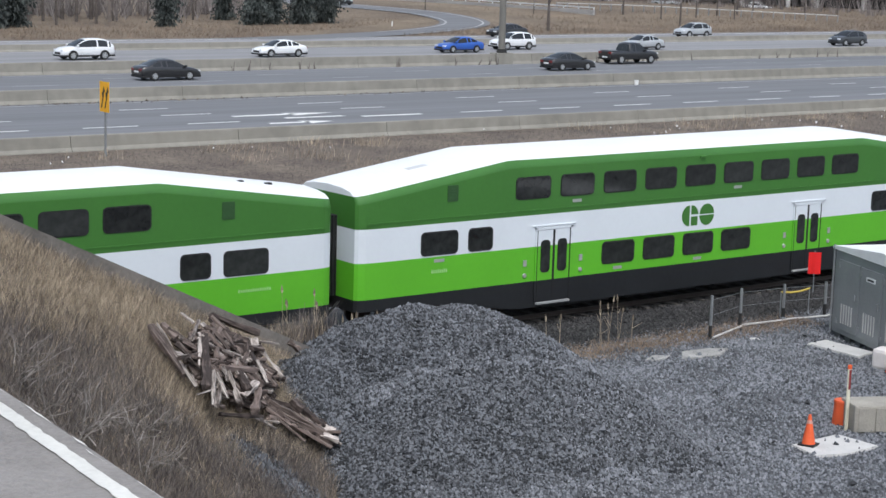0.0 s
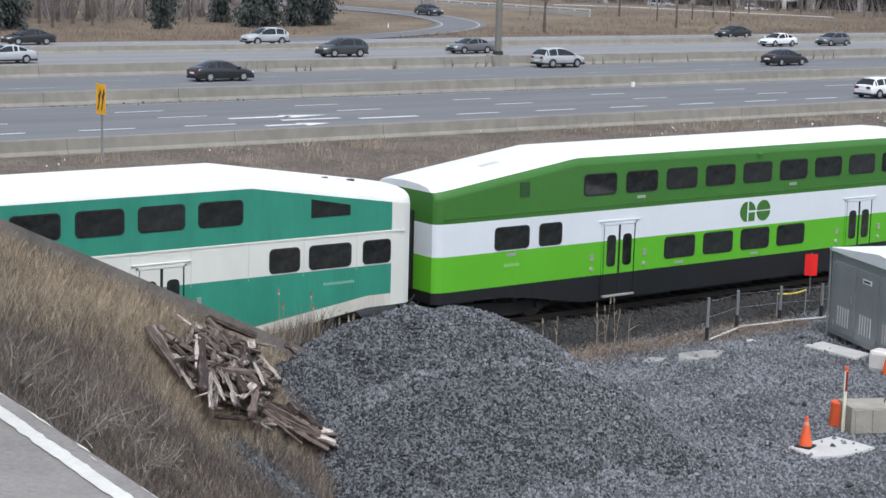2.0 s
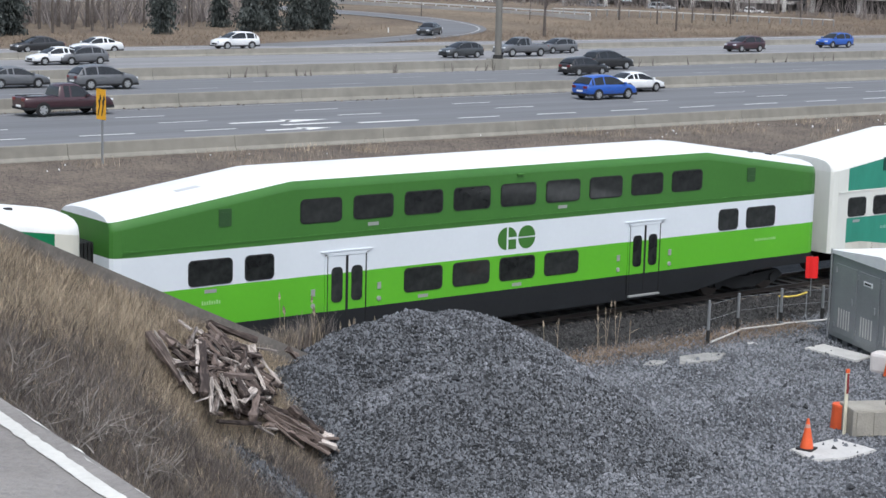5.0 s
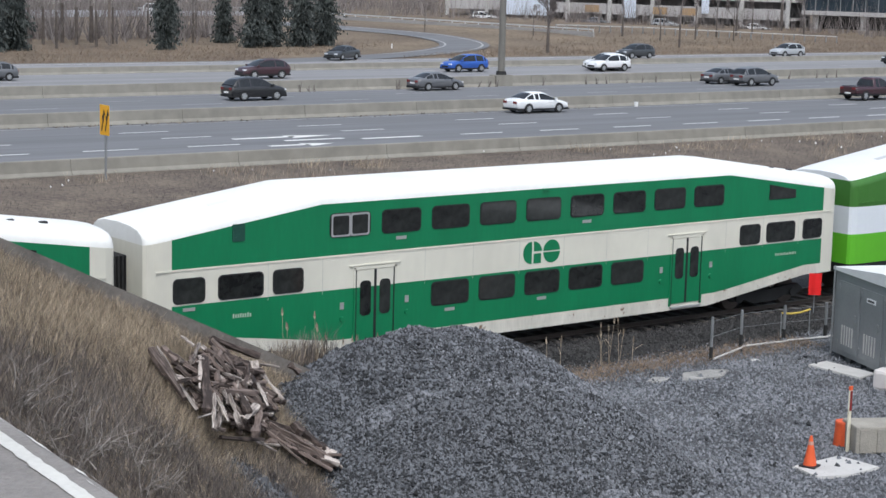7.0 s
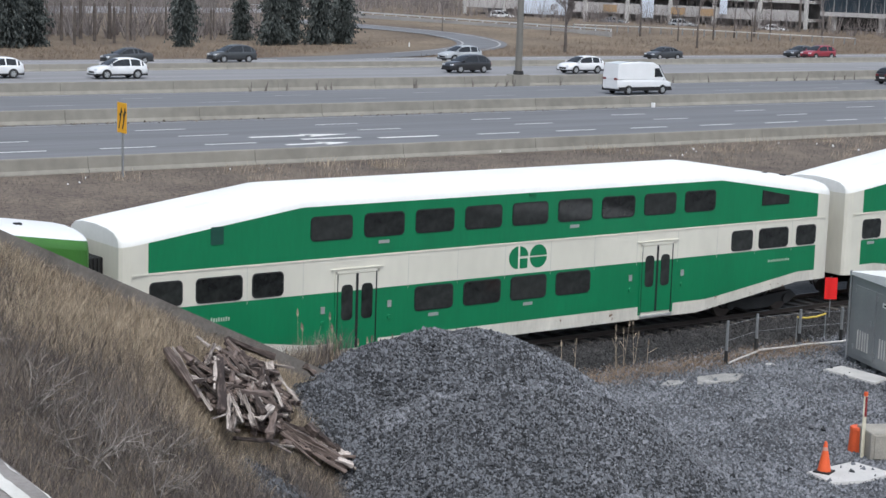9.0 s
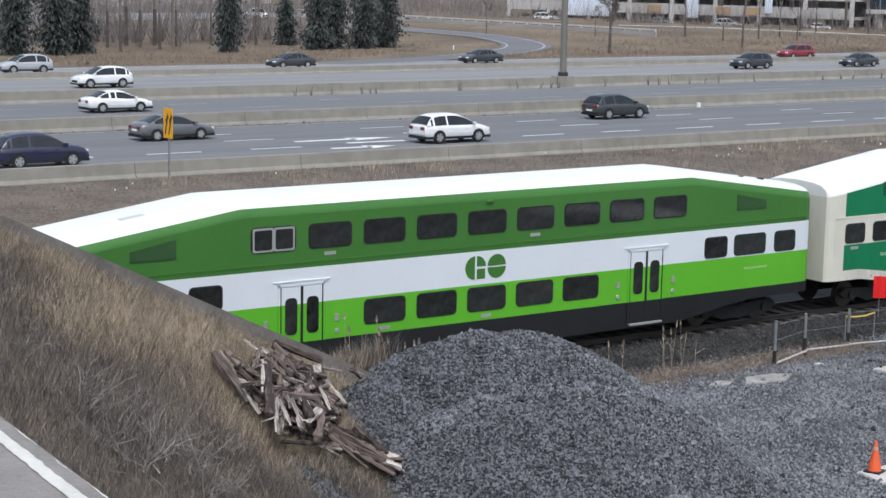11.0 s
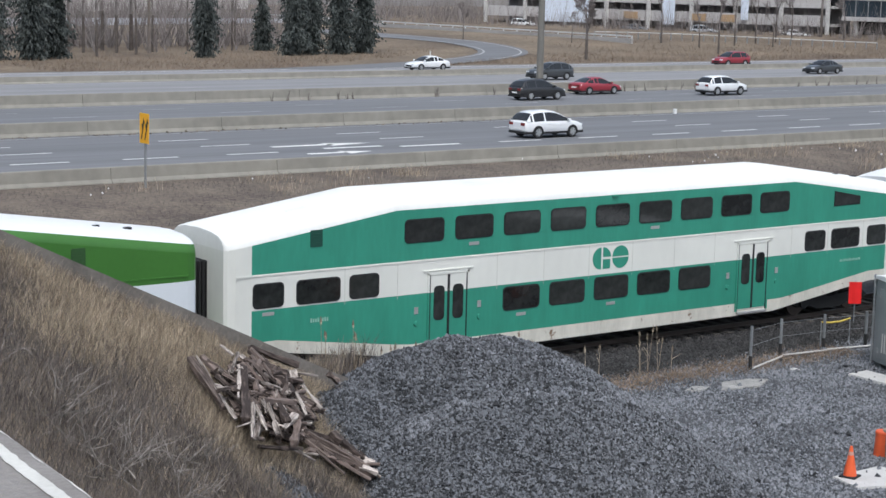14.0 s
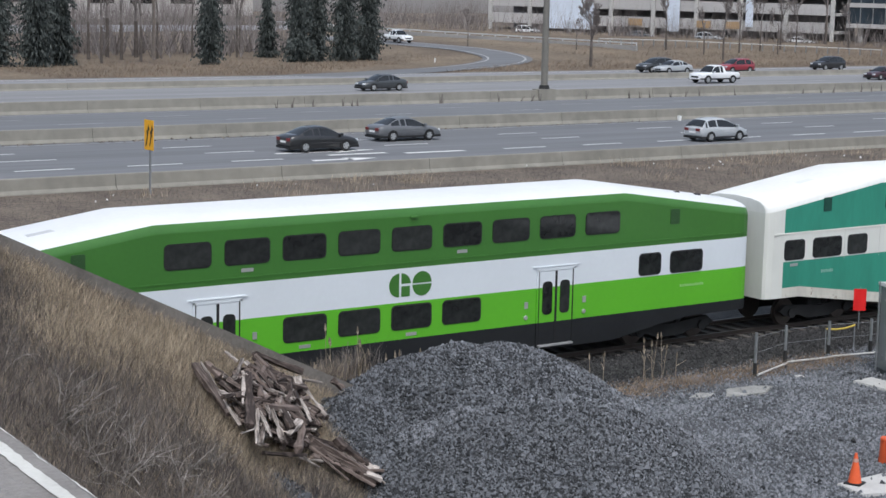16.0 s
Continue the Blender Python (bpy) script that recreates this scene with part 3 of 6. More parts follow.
def bogie_parts(car, u):
    global WHEEL
    frame_bm = bmesh.new()
    for y in (0.45, 2.55):
        prism(frame_bm, [(-1.75, 0.5), (-1.5, 0.32), (-0.9, 0.34), (-0.5, 0.2), (0.5, 0.2), (0.9, 0.34), (1.5, 0.32), (1.75, 0.5), (1.5, 0.68), (0.6, 0.62), (0, 0.56), (-0.6, 0.62), (-1.5, 0.68)], y - 0.07, y + 0.07)
    box(frame_bm, -0.25, 0.25, 0.5, 2.5, 0.3, 0.85)
    for s in (-1.25, 1.25):
        tube(frame_bm, (s, 0.3, 0.43), (s, 0.4, 0.43), 0.16, 0.14, 10)
    for s in (-0.35, 0.35):
        tube(frame_bm, (s, 0.5, 0.3), (s, 0.5, 0.8), 0.1, 0.1, 8)
    b = part("bogie", frame_bm, UNDER, car, "dark grimy bogie frame")
    b.matrix_basis = pose(u, 0, 0)
    if WHEEL is None:
        bm = bmesh.new()
        tube(bm, (0, -0.06, 0), (0, 0.06, 0), 0.42, 0.42, 24)
        tube(bm, (0, 0.05, 0), (0, 0.08, 0), 0.45, 0.45, 24)
        tube(bm, (0, -0.09, 0), (0, -0.05, 0), 0.13, 0.17, 12)
        WHEEL = finish(bm, "wheel", STEEL)
    for s in (-1.25, 1.25):
        for y, r in ((0.745, 0), (2.255, 180)):
            w = part("wheel", WHEEL, None, b)
            w.matrix_basis = pose(s, y, 0.43, 0, 0, r)


def door_leaf(style, paint, black_foot):
    """One leaf, with its colours following the coach's bands, from z 0.6 to 2.62."""
    bm = bmesh.new()
    zs = [0.62, 1.16 if black_foot else 0.63, 2.15, 2.6]
    for i in range(3):
        box(bm, -0.275, 0.275, -0.022, 0.0, zs[i], zs[i + 1], index=i)
    return finish(bm, "door_leaf", [T_BLACK if black_foot else paint[1], paint[1], BAND[style]])


def coach(kind, index):
    style = "green" if kind in ("new_green", "old_green") else kind
    paint = {"green": (T_DARKGREEN, T_LIME), "teal": (T_TEAL, T_TEAL), "emerald": (T_EMERALD, T_EMERALD)}[style]
    label = {"new_green": "two-level rail coach in dark and bright green with a white band",
             "old_green": "repainted green and white two-level coach with slanted end windows",
             "teal": "faded teal and off-white two-level rail coach", "emerald": "emerald and cream two-level rail coach, aged paint"}[kind]
    car = thing("rail_coach", label, "rail coach", group="coaches of the train")
    body, roof = SHELL[style]
    part("body", body, None, car)
    part("roof", roof, None, car, "white painted roof")
    five = kind in ("old_green",) or index in (4, 7)
    right_door = 5.76 if five else 4.95
    ups = [(-6.61 + 1.653 * i, 3.845, 1.22, 0.57) for i in range(9)]
    lows = [(-3.27 + 1.65 * i, 1.75, 1.23, 0.6) for i in range(5 if five else 4)]
    if kind == "new_green":
        ends = [(-9.88, 2.52, 1.2, 0.59), (-8.46, 2.52, 0.8, 0.59), (8.48, 2.52, 0.8, 0.59), (9.93, 2.51, 1.25, 0.59)]
    else:
        ends = [(s * u, 2.51, w - 0.04, 0.57) for s in (-1, 1) for u, w in ((11.38, 0.88), (9.9, 1.3), (8.5, 0.9))]
    for side, y, turn in ((1, 0.0, 0), (-1, 3.0, 180)):
        for u, z, w, h in ups + lows + ends:
            frame_mesh, pane_mesh = window_meshes(w, h)
            wi = part("window", frame_mesh, None, car)
            wi.matrix_basis = pose(u, y, z, 0, 0, turn)
            part("pane", pane_mesh, None, wi)
        if index in (4, 6):
            for dx in (-0.3, 0.3):
                bm = prism(bmesh.new(), rounded(0.6, 0.6, 0.06), -0.015, -0.024)
                q = part("vent_frame", bm, T_TRIM, car, "pale frame of an opening window")
                q.matrix_basis = pose(ups[0][0] + dx, y, 3.84, 0, 0, turn)
                bm = prism(bmesh.new(), rounded(0.5, 0.5, 0.05), -0.024, -0.028)
                part("vent_pane", bm, GLASS, q)
        if kind != "new_green":
            slants = (-9.9, 9.9) if kind == "old_green" else ((9.9,))
            for u in slants:
                fm, pm = slanted_meshes((u < 0) == (side > 0), kind == "old_green")
                wi = part("window", fm, None, car, "slanted end window")
                wi.matrix_basis = pose(u, y, 3.82, 0, 0, turn)
                part("pane", pm, None, wi)
        for u in (-9.47, 9.4) if kind == "new_green" else ((-9.98,) if kind != "old_green" else ()):
            bm = prism(bmesh.new(), rounded(0.36, 0.44, 0.03), 0, -0.016)
            for k in range(4):
                box(bm, -0.14, 0.14, -0.022, -0.016, -0.15 + k * 0.08, -0.11 + k * 0.08)
            v = part("vent", bm, mat_vent if kind == "new_green" else T_LOUVRE, car, "small louvred vent")
            v.matrix_basis = pose(u, y, 3.86, 0, 0, turn)
        if kind not in ("new_green", "old_green"):
            for k in range(13):
                u = -9.1 + 1.653 * k
                if min(abs(u + 5.79), abs(u - right_door)) > 0.8:
                    seam = part("panel_seam", boxed(-0.006, 0.006, -0.003, 0, 2.06, 3.05), T_SEAM, car, "dirty panel seam")
                    seam.matrix_basis = pose(u, y, 0, 0, 0, turn)
        for u in (-5.79, right_door):
            bm = bmesh.new()
            for s in (-0.66, 0.66):
                box(bm, s - 0.03, s + 0.03, -0.03, 0, 2.15, 2.68, index=0)
                box(bm, s - 0.03, s + 0.03, -0.03, 0, 1.16, 2.15, index=1)
                box(bm, s - 0.03, s + 0.03, -0.03, 0, 0.55, 1.16, index=2)
                box(bm, s - 0.014 - math.copysign(0.044, s), s + 0.014 - math.copysign(0.044, s), -0.024, 0, 0.55, 2.62, index=3)
            box(bm, -0.7, 0.7, -0.03, 0, 2.62, 2.7)
            box(bm, -0.82, 0.82, -0.035, 0, 2.725, 2.75)
            band = BAND[style]
            d = part("door_frame", bm, [band, paint[1], T_BLACK if style == "green" else paint[1], BLACK], car, "door frame with sliding rail")
            d.matrix_basis = pose(u, y, 0, 0, 0, turn)
            for s in (-0.315, 0.315):
                leaf = part("door_leaf", LEAF[style], None, d)
                leaf.matrix_basis = pose(s, 0, 0)
                bm = prism(bmesh.new(), rounded(0.35, 0.94, 0.12), -0.02, -0.034)
                q = part("door_window", bm, GLASS, d, "tall dark door window")
                q.matrix_basis = pose(s, 0, 1.85)
            bm = boxed(-0.62, 0.62, -0.09, 0.0, 0.47, 0.53, 0.01)
            st = part("door_step", bm, T_TRIM, d, "metal door step")
            bm = boxed(-0.038, 0.038, -0.028, 0.0, 0.62, 2.6)
            part("door_seal", bm, BLACK, d, "black rubber door seal")
            for s in (-1.05, 1.05):
                bm = bmesh.new()
                tube(bm, (0, 0, 0), (0, -0.03, 0), 0.07, 0.06, 10)
                h = part("door_control", bm, T_TRIM if style == "green" else paint[1], car, "small round door control")
                h.matrix_basis = pose(u + s, y, 1.35, 0, 0, turn)
                h = part("control_plate", boxed(-0.06, 0.06, -0.02, 0, -0.09, 0.09), T_TRIM, car, "small pale plate")
                h.matrix_basis = pose(u + s, y, 1.7, 0, 0, turn)
        emblem(car, paint[0] if style == "green" else paint[1], y - 0.002 if side > 0 else y + 0.002, turn)
        for u, z, w in ((ups[1][0], 3.38, 0.34), (ups[5][0], 3.38, 0.34), (lows[0][0], 1.28, 0.34), (lows[2][0], 1.28, 0.34), (ends[0][0], 2.04, 0.34)):
            bm = boxed(-w / 2, w / 2, -0.008, 0, -0.045, 0.045)
            pl = part("notice_plate", bm, T_TRIM, car, "small pale notice plate")
            pl.matrix_basis = pose(u, y, z, 0, 0, turn)
        for u, z, n, hh in ((-9.85, 1.75, 4, 0.12), (10.2, 1.78, 7, 0.09)):
            bm = bmesh.new()
            for k in range(2 * n):
                box(bm, -n * 0.07 + k * 0.07, -n * 0.07 + k * 0.07 + 0.04, -0.005, 0, -hh * 0.45, hh * (0.3 if k % 3 else 0.45))
            pl = part("fleet_marking", bm, LETTERING[style], car, "row of small pale bars in place of writing")
            pl.matrix_basis = pose(u, y, z, 0, 0, turn)
        bm = boxed(-0.12, 0.12, -0.05, 0, -0.03, 0.03, 0.01)
        lamp = part("marker_lamp", bm, paint[0], car, "small side lamp housing")
        lamp.matrix_basis = pose(0.05, y, 4.4, 0, 0, turn)
        bm = boxed(-12.3, 12.3, -0.012, 0, -0.02, 0.02)
        seam = part("rub_rail", bm, paint[0] if style == "green" else BAND[style], car, "thin raised seam above the band")
        seam.matrix_basis = pose(0, y, 3.2 if style == "green" else 3.03, 0, 0, turn)
    for s in (-1, 1):
        bm = bmesh.new()
        x0, x1 = sorted((s * 12.5, s * 12.93))
        for k in range(4):
            e = (x1 - x0) / 4
            box(bm, x0 + k * e + 0.01, x0 + (k + 1) * e - 0.01, 1.0, 2.0, 1.15, 3.35, 0.03)
        part("gangway", bm, BLACK, car, "dark folded gangway bellows")
        bm = bmesh.new()
        tube(bm, (s * 11.8, 1.5, 0.85), (s * 12.95, 1.5, 0.85), 0.11, 0.13, 8)
        tube(bm, (s * 12.45, 0.9, 1.1), (s * 12.9, 0.95, 0.65), 0.035, 0.035, 6)
        part("coupler", bm, UNDER, car, "dark coupler with a hose")
        bogie_parts(car, s * 9.75)
    bm = bmesh.new()
    for x0, x1 in ((-5.9, -3.2), (-2.6, 0.4), (1.2, 3.8)):
        box(bm, x0, x1, 0.35, 2.65, 0.24, 0.44, 0.03)
    part("equipment_box", bm, UNDER, car, "grimy boxes under the floor")
    bm = bmesh.new()
    box(bm, -10.3, -9.6, 0.95, 1.65, 4.4, 4.49, 0.03, m=Matrix.Translation((-9.95, 0, 4.5)) @ Matrix.Rotation(radians(-8), 4, "Y") @ Matrix.Translation((9.95, 0, -4.5)))
    part("roof_unit", bm, T_HATCH if style == "green" else T_ROOF, car, "low pale roof hatch")
    bm = box(boxed(11.0, 11.18, 0.8, 0.95, 4.2, 4.36, 0.02), 10.2, 10.36, 0.85, 0.97, 4.32, 4.46, 0.02)
    part("roof_vent", bm, BLACK, car, "small dark roof vent")
    return car


SHELL = {s: coach_shell(s, p) for s, p in (("green", (T_DARKGREEN, T_LIME)), ("teal", (T_TEAL, T_TEAL)), ("emerald", (T_EMERALD, T_EMERALD)))}
LEAF = {s: door_leaf(s, p, s == "green") for s, p in (("green", (T_DARKGREEN, T_LIME)), ("teal", (T_TEAL, T_TEAL)), ("emerald", (T_EMERALD, T_EMERALD)))}
COACHES = [coach(k, i) for i, k in enumerate(("new_green", "new_green", "teal", "new_green", "emerald", "emerald", "old_green", "teal", "new_green"))]


# ---- road vehicles ----
CAR_FORMS = {
    # length, width, wheel radius, axle places, lower body outline (x, z), cabin outline (x, z), roof inset
    "sedan": (4.65, 1.8, 0.33, (-1.35, 1.38), [(-2.3, 0.42), (-2.32, 0.78), (-2.2, 0.98), (-1.5, 1.02), (0.75, 0.95), (1.75, 0.84), (2.2, 0.7), (2.32, 0.5), (2.28, 0.26), (-2.2, 0.26)],
              [(-1.75, 1.0), (-0.95, 1.4), (-0.3, 1.45), (0.3, 1.41), (1.15, 0.93)]),
    "hatch": (4.2, 1.76, 0.32, (-1.25, 1.3), [(-2.08, 0.42), (-2.1, 0.8), (-1.98, 1.02), (0.8, 0.96), (1.65, 0.86), (2.0, 0.72), (2.1, 0.5), (2.06, 0.26), (-1.98, 0.26)],
              [(-1.95, 1.0), (-1.5, 1.42), (-0.6, 1.5), (0.25, 1.46), (1.15, 0.94)]),
    "suv": (4.62, 1.86, 0.37, (-1.35, 1.38), [(-2.28, 0.5), (-2.31, 0.9), (-2.22, 1.12), (0.85, 1.08), (1.8, 1.0), (2.2, 0.84), (2.31, 0.58), (2.26, 0.32), (-2.2, 0.32)],
            [(-2.2, 1.1), (-1.75, 1.58), (-0.8, 1.68), (0.25, 1.64), (1.2, 1.06)]),
    "pickup": (5.6, 1.95, 0.4, (-1.7, 1.8), [(-2.78, 0.6), (-2.8, 1.02), (-2.75, 1.15), (1.2, 1.14), (2.35, 1.08), (2.7, 0.95), (2.8, 0.62), (2.75, 0.4), (-2.7, 0.45)],
               [(-0.75, 1.12), (-0.6, 1.78), (-0.1, 1.84), (0.7, 1.8), (1.35, 1.12)]),
    "van": (5.98, 2.06, 0.36, (-1.85, 1.9), [(-2.97, 0.5), (-2.99, 1.3), (1.7, 1.25), (2.5, 1.12), (2.9, 0.95), (2.99, 0.6), (2.94, 0.32), (-2.9, 0.35)],
            [(-2.98, 1.28), (-2.9, 2.5), (-1.5, 2.62), (0.9, 2.58), (1.5, 2.35), (2.3, 1.18)]),
}
CAR_WORDS = {"sedan": "sedan car", "hatch": "small hatchback car", "suv": "compact sport utility vehicle", "pickup": "pickup truck", "van": "tall cargo van"}


def wheel_meshes(r):
    key = ("wheel", r)
    if key not in WINDOW_MESH:
        bm = bmesh.new()
        n = 18
        prof = [(0.62 * r, -0.1), (0.9 * r, -0.11), (r, -0.08), (r, 0.08), (0.9 * r, 0.11), (0.62 * r, 0.1)]
        rings = [[bm.verts.new((a * math.cos(2 * math.pi * i / n), y, a * math.sin(2 * math.pi * i / n))) for i in range(n)] for a, y in prof]
        for p, q in zip(rings, rings[1:]):
            for i in range(n):
                bm.faces.new((p[i], p[(i + 1) % n], q[(i + 1) % n], q[i]))
        bm.faces.new(rings[0])
        bm.faces.new(rings[-1])
        tyre = finish(bm, "tyre", TYRE)
        bm = bmesh.new()
        for k in range(5):
            a = radians(72 * k)
            m = Matrix.Rotation(a, 4, "Y")
            box(bm, 0.05, 0.6 * r, -0.125, -0.1, -0.06 * r / 0.33, 0.06 * r / 0.33, m=m)
        tube(bm, (0, -0.1, 0), (0, -0.13, 0), 0.08, 0.06, 10)
        for k in range(16):
            a, b = 2 * math.pi * k / 16, 2 * math.pi * (k + 1) / 16
            quads(bm, [(0.56 * r * math.cos(a), -0.115, 0.56 * r * math.sin(a)), (0.63 * r * math.cos(a), -0.115, 0.63 * r * math.sin(a)), (0.63 * r * math.cos(b), -0.115, 0.63 * r * math.sin(b)), (0.56 * r * math.cos(b), -0.115, 0.56 * r * math.sin(b))], [(0, 1, 2, 3)])
        WINDOW_MESH[key] = (tyre, finish(bm, "rim", RIM))
    return WINDOW_MESH[key]


def along_line(pts, x):
    """Height of a polyline in x, z at x."""
    for (xa, za), (xb, zb) in zip(pts, pts[1:]):
        if xa <= x <= xb:
            return za + (zb - za) * (x - xa) / max(1e-6, xb - xa)
    return pts[0][1] if x < pts[0][0] else pts[-1][1]


def eased(pts, times):
    """A polyline with its corners cut, ends kept."""
    for _ in range(times):
        out = [pts[0]]
        for (xa, za), (xb, zb) in zip(pts, pts[1:]):
            out += [(0.75 * xa + 0.25 * xb, 0.75 * za + 0.25 * zb), (0.25 * xa + 0.75 * xb, 0.25 * za + 0.75 * zb)]
        pts = out + [pts[-1]]
    return pts


def car_body(L, W, low):
    """The lower body, lofted through rounded cross sections that narrow to the bumpers."""
    deck = low[1:-2]
    deck = eased(sorted(deck), 2)
    floor_z = low[-1][1]
    feet = [(-L / 2, low[0][1]), (-L / 2 + 0.16, floor_z), (L / 2 - 0.16, floor_z), (L / 2, low[-3][1] * 0.7)]
    bm = bmesh.new()
    xs = sorted(set([-L / 2 + L * i / 22 for i in range(23)] + [-L / 2 + 0.06, L / 2 - 0.06]))
    rings = []
    for x in xs:
        e = abs(x) / (L / 2)
        w = W / 2 * (1 - 0.05 * e ** 3 - 0.11 * e ** 14)
        top, z = along_line(deck, x), along_line(feet, x)
        h = top - z
        half = [(0.9 * w, z), (0.985 * w, z + 0.16 * h), (w, z + 0.5 * h), (0.985 * w, z + 0.72 * h), (0.955 * w, z + 0.9 * h), (0.86 * w, top - 0.005), (0.45 * w, top + 0.03), (0, top + 0.04)]
        rings.append([bm.verts.new((x, -y, q)) for y, q in half] + [bm.verts.new((x, y, q)) for y, q in half[-2::-1]])
    n = len(rings[0])
    for a, b in zip(rings, rings[1:]):
        for i in range(n):
            bm.faces.new((a[i], b[i], b[(i + 1) % n], a[(i + 1) % n])).smooth = i < n - 1
    bm.faces.new(rings[0])
    bm.faces.new(rings[-1][::-1])
    return bm


def car_cabin(v, W, cab, paint, tall):
    """The glasshouse: roof and pillars in paint, each pane a mesh of its own."""
    (xr, _), (xt, _), (xf, _), (xb, _) = cab[0], cab[1], cab[-2], cab[-1]
    top = max(z for _, z in cab)
    belt = min(z for _, z in cab)
    mid = (xt + xf) / 2 - 0.02
    quarter = xt - (0.02 if tall else -0.12)
    curve = eased(cab, 2)
    xs = sorted(set([round(p[0], 3) for p in curve] + [xt, xf, mid - 0.05, mid + 0.05, quarter, quarter + 0.12, xb - 0.12, xr + 0.1, (xf + xb) / 2, (xr + xt) / 2, (xt + mid) / 2, (mid + xf) / 2]))
    rows = []
    for x in xs:
        z = along_line(curve, x)
        f = (z - belt) / (top - belt)
        w0 = W / 2 - 0.06
        w1 = w0 - 0.25 * f
        zb = belt - 0.03
        half = [(w0, zb), (w1 + 0.025 * f, max(zb + 0.005, z - 0.1 * f)), (w1 - 0.03, z - 0.035 * f), (w1 - 0.16, z + 0.012), (0, z + 0.035)]
        rows.append([(x, -y, q) for y, q in half] + [(x, y, q) for y, q in half[-2::-1]])
    sheets = {}
    for s in range(len(xs) - 1):
        xm = (xs[s] + xs[s + 1]) / 2
        for i in range(8):
            k = i if i < 4 else 7 - i
            side = "a" if i < 4 else "b"
            key = "cabin"
            if k == 0 and abs(xm - mid) > 0.05 and not (quarter < xm < quarter + 0.12) and xr + 0.3 < xm < xb - 0.1:
                key = "side_window_" + side + ("f" if xm > mid else ("r" if xm > quarter else "q"))
            elif k >= 2 and xm > xf:
                key = "windscreen"
            elif k >= 2 and xm < xt:
                key = "rear_window"
            sheets.setdefault(key, []).append([rows[s][i], rows[s + 1][i], rows[s + 1][i + 1], rows[s][i + 1]])
    for key, faces in sheets.items():
        bm = bmesh.new()
        for f in faces:
            bm.faces.new([bm.verts.new(p) for p in f]).smooth = True
        bmesh.ops.remove_doubles(bm, verts=bm.verts, dist=0.0005)
        if key == "cabin":
            part("cabin", bm, paint, v, "roof and pillars")
        else:
            part("side_window" if key.startswith("side") else key, bm, CAR_GLASS, v, "dark glossy pane")


def loft_sides(bm, outline, w, inset):
    """A tall box body: the outline in x, z carried across the width, the flanks leaning in."""
    zs = [z for _, z in outline]
    top, low = max(zs), min(zs)
    cx = sum(x for x, _ in outline) / len(outline)
    rings = []
    for f, s in ((-1, 0.955), (-0.93, 1.0), (0.93, 1.0), (1, 0.955)):
        rings.append([bm.verts.new((cx + (x - cx) * s, f * (w / 2 - inset * (z - low) / (top - low)), low + (z - low) * s)) for x, z in outline])
    n = len(outline)
    for a, b in zip(rings, rings[1:]):
        for i in range(n):
            bm.faces.new((a[i], a[(i + 1) % n], b[(i + 1) % n], b[i]))
    bm.faces.new(rings[0][::-1])
    bm.faces.new(rings[-1])
    return bm


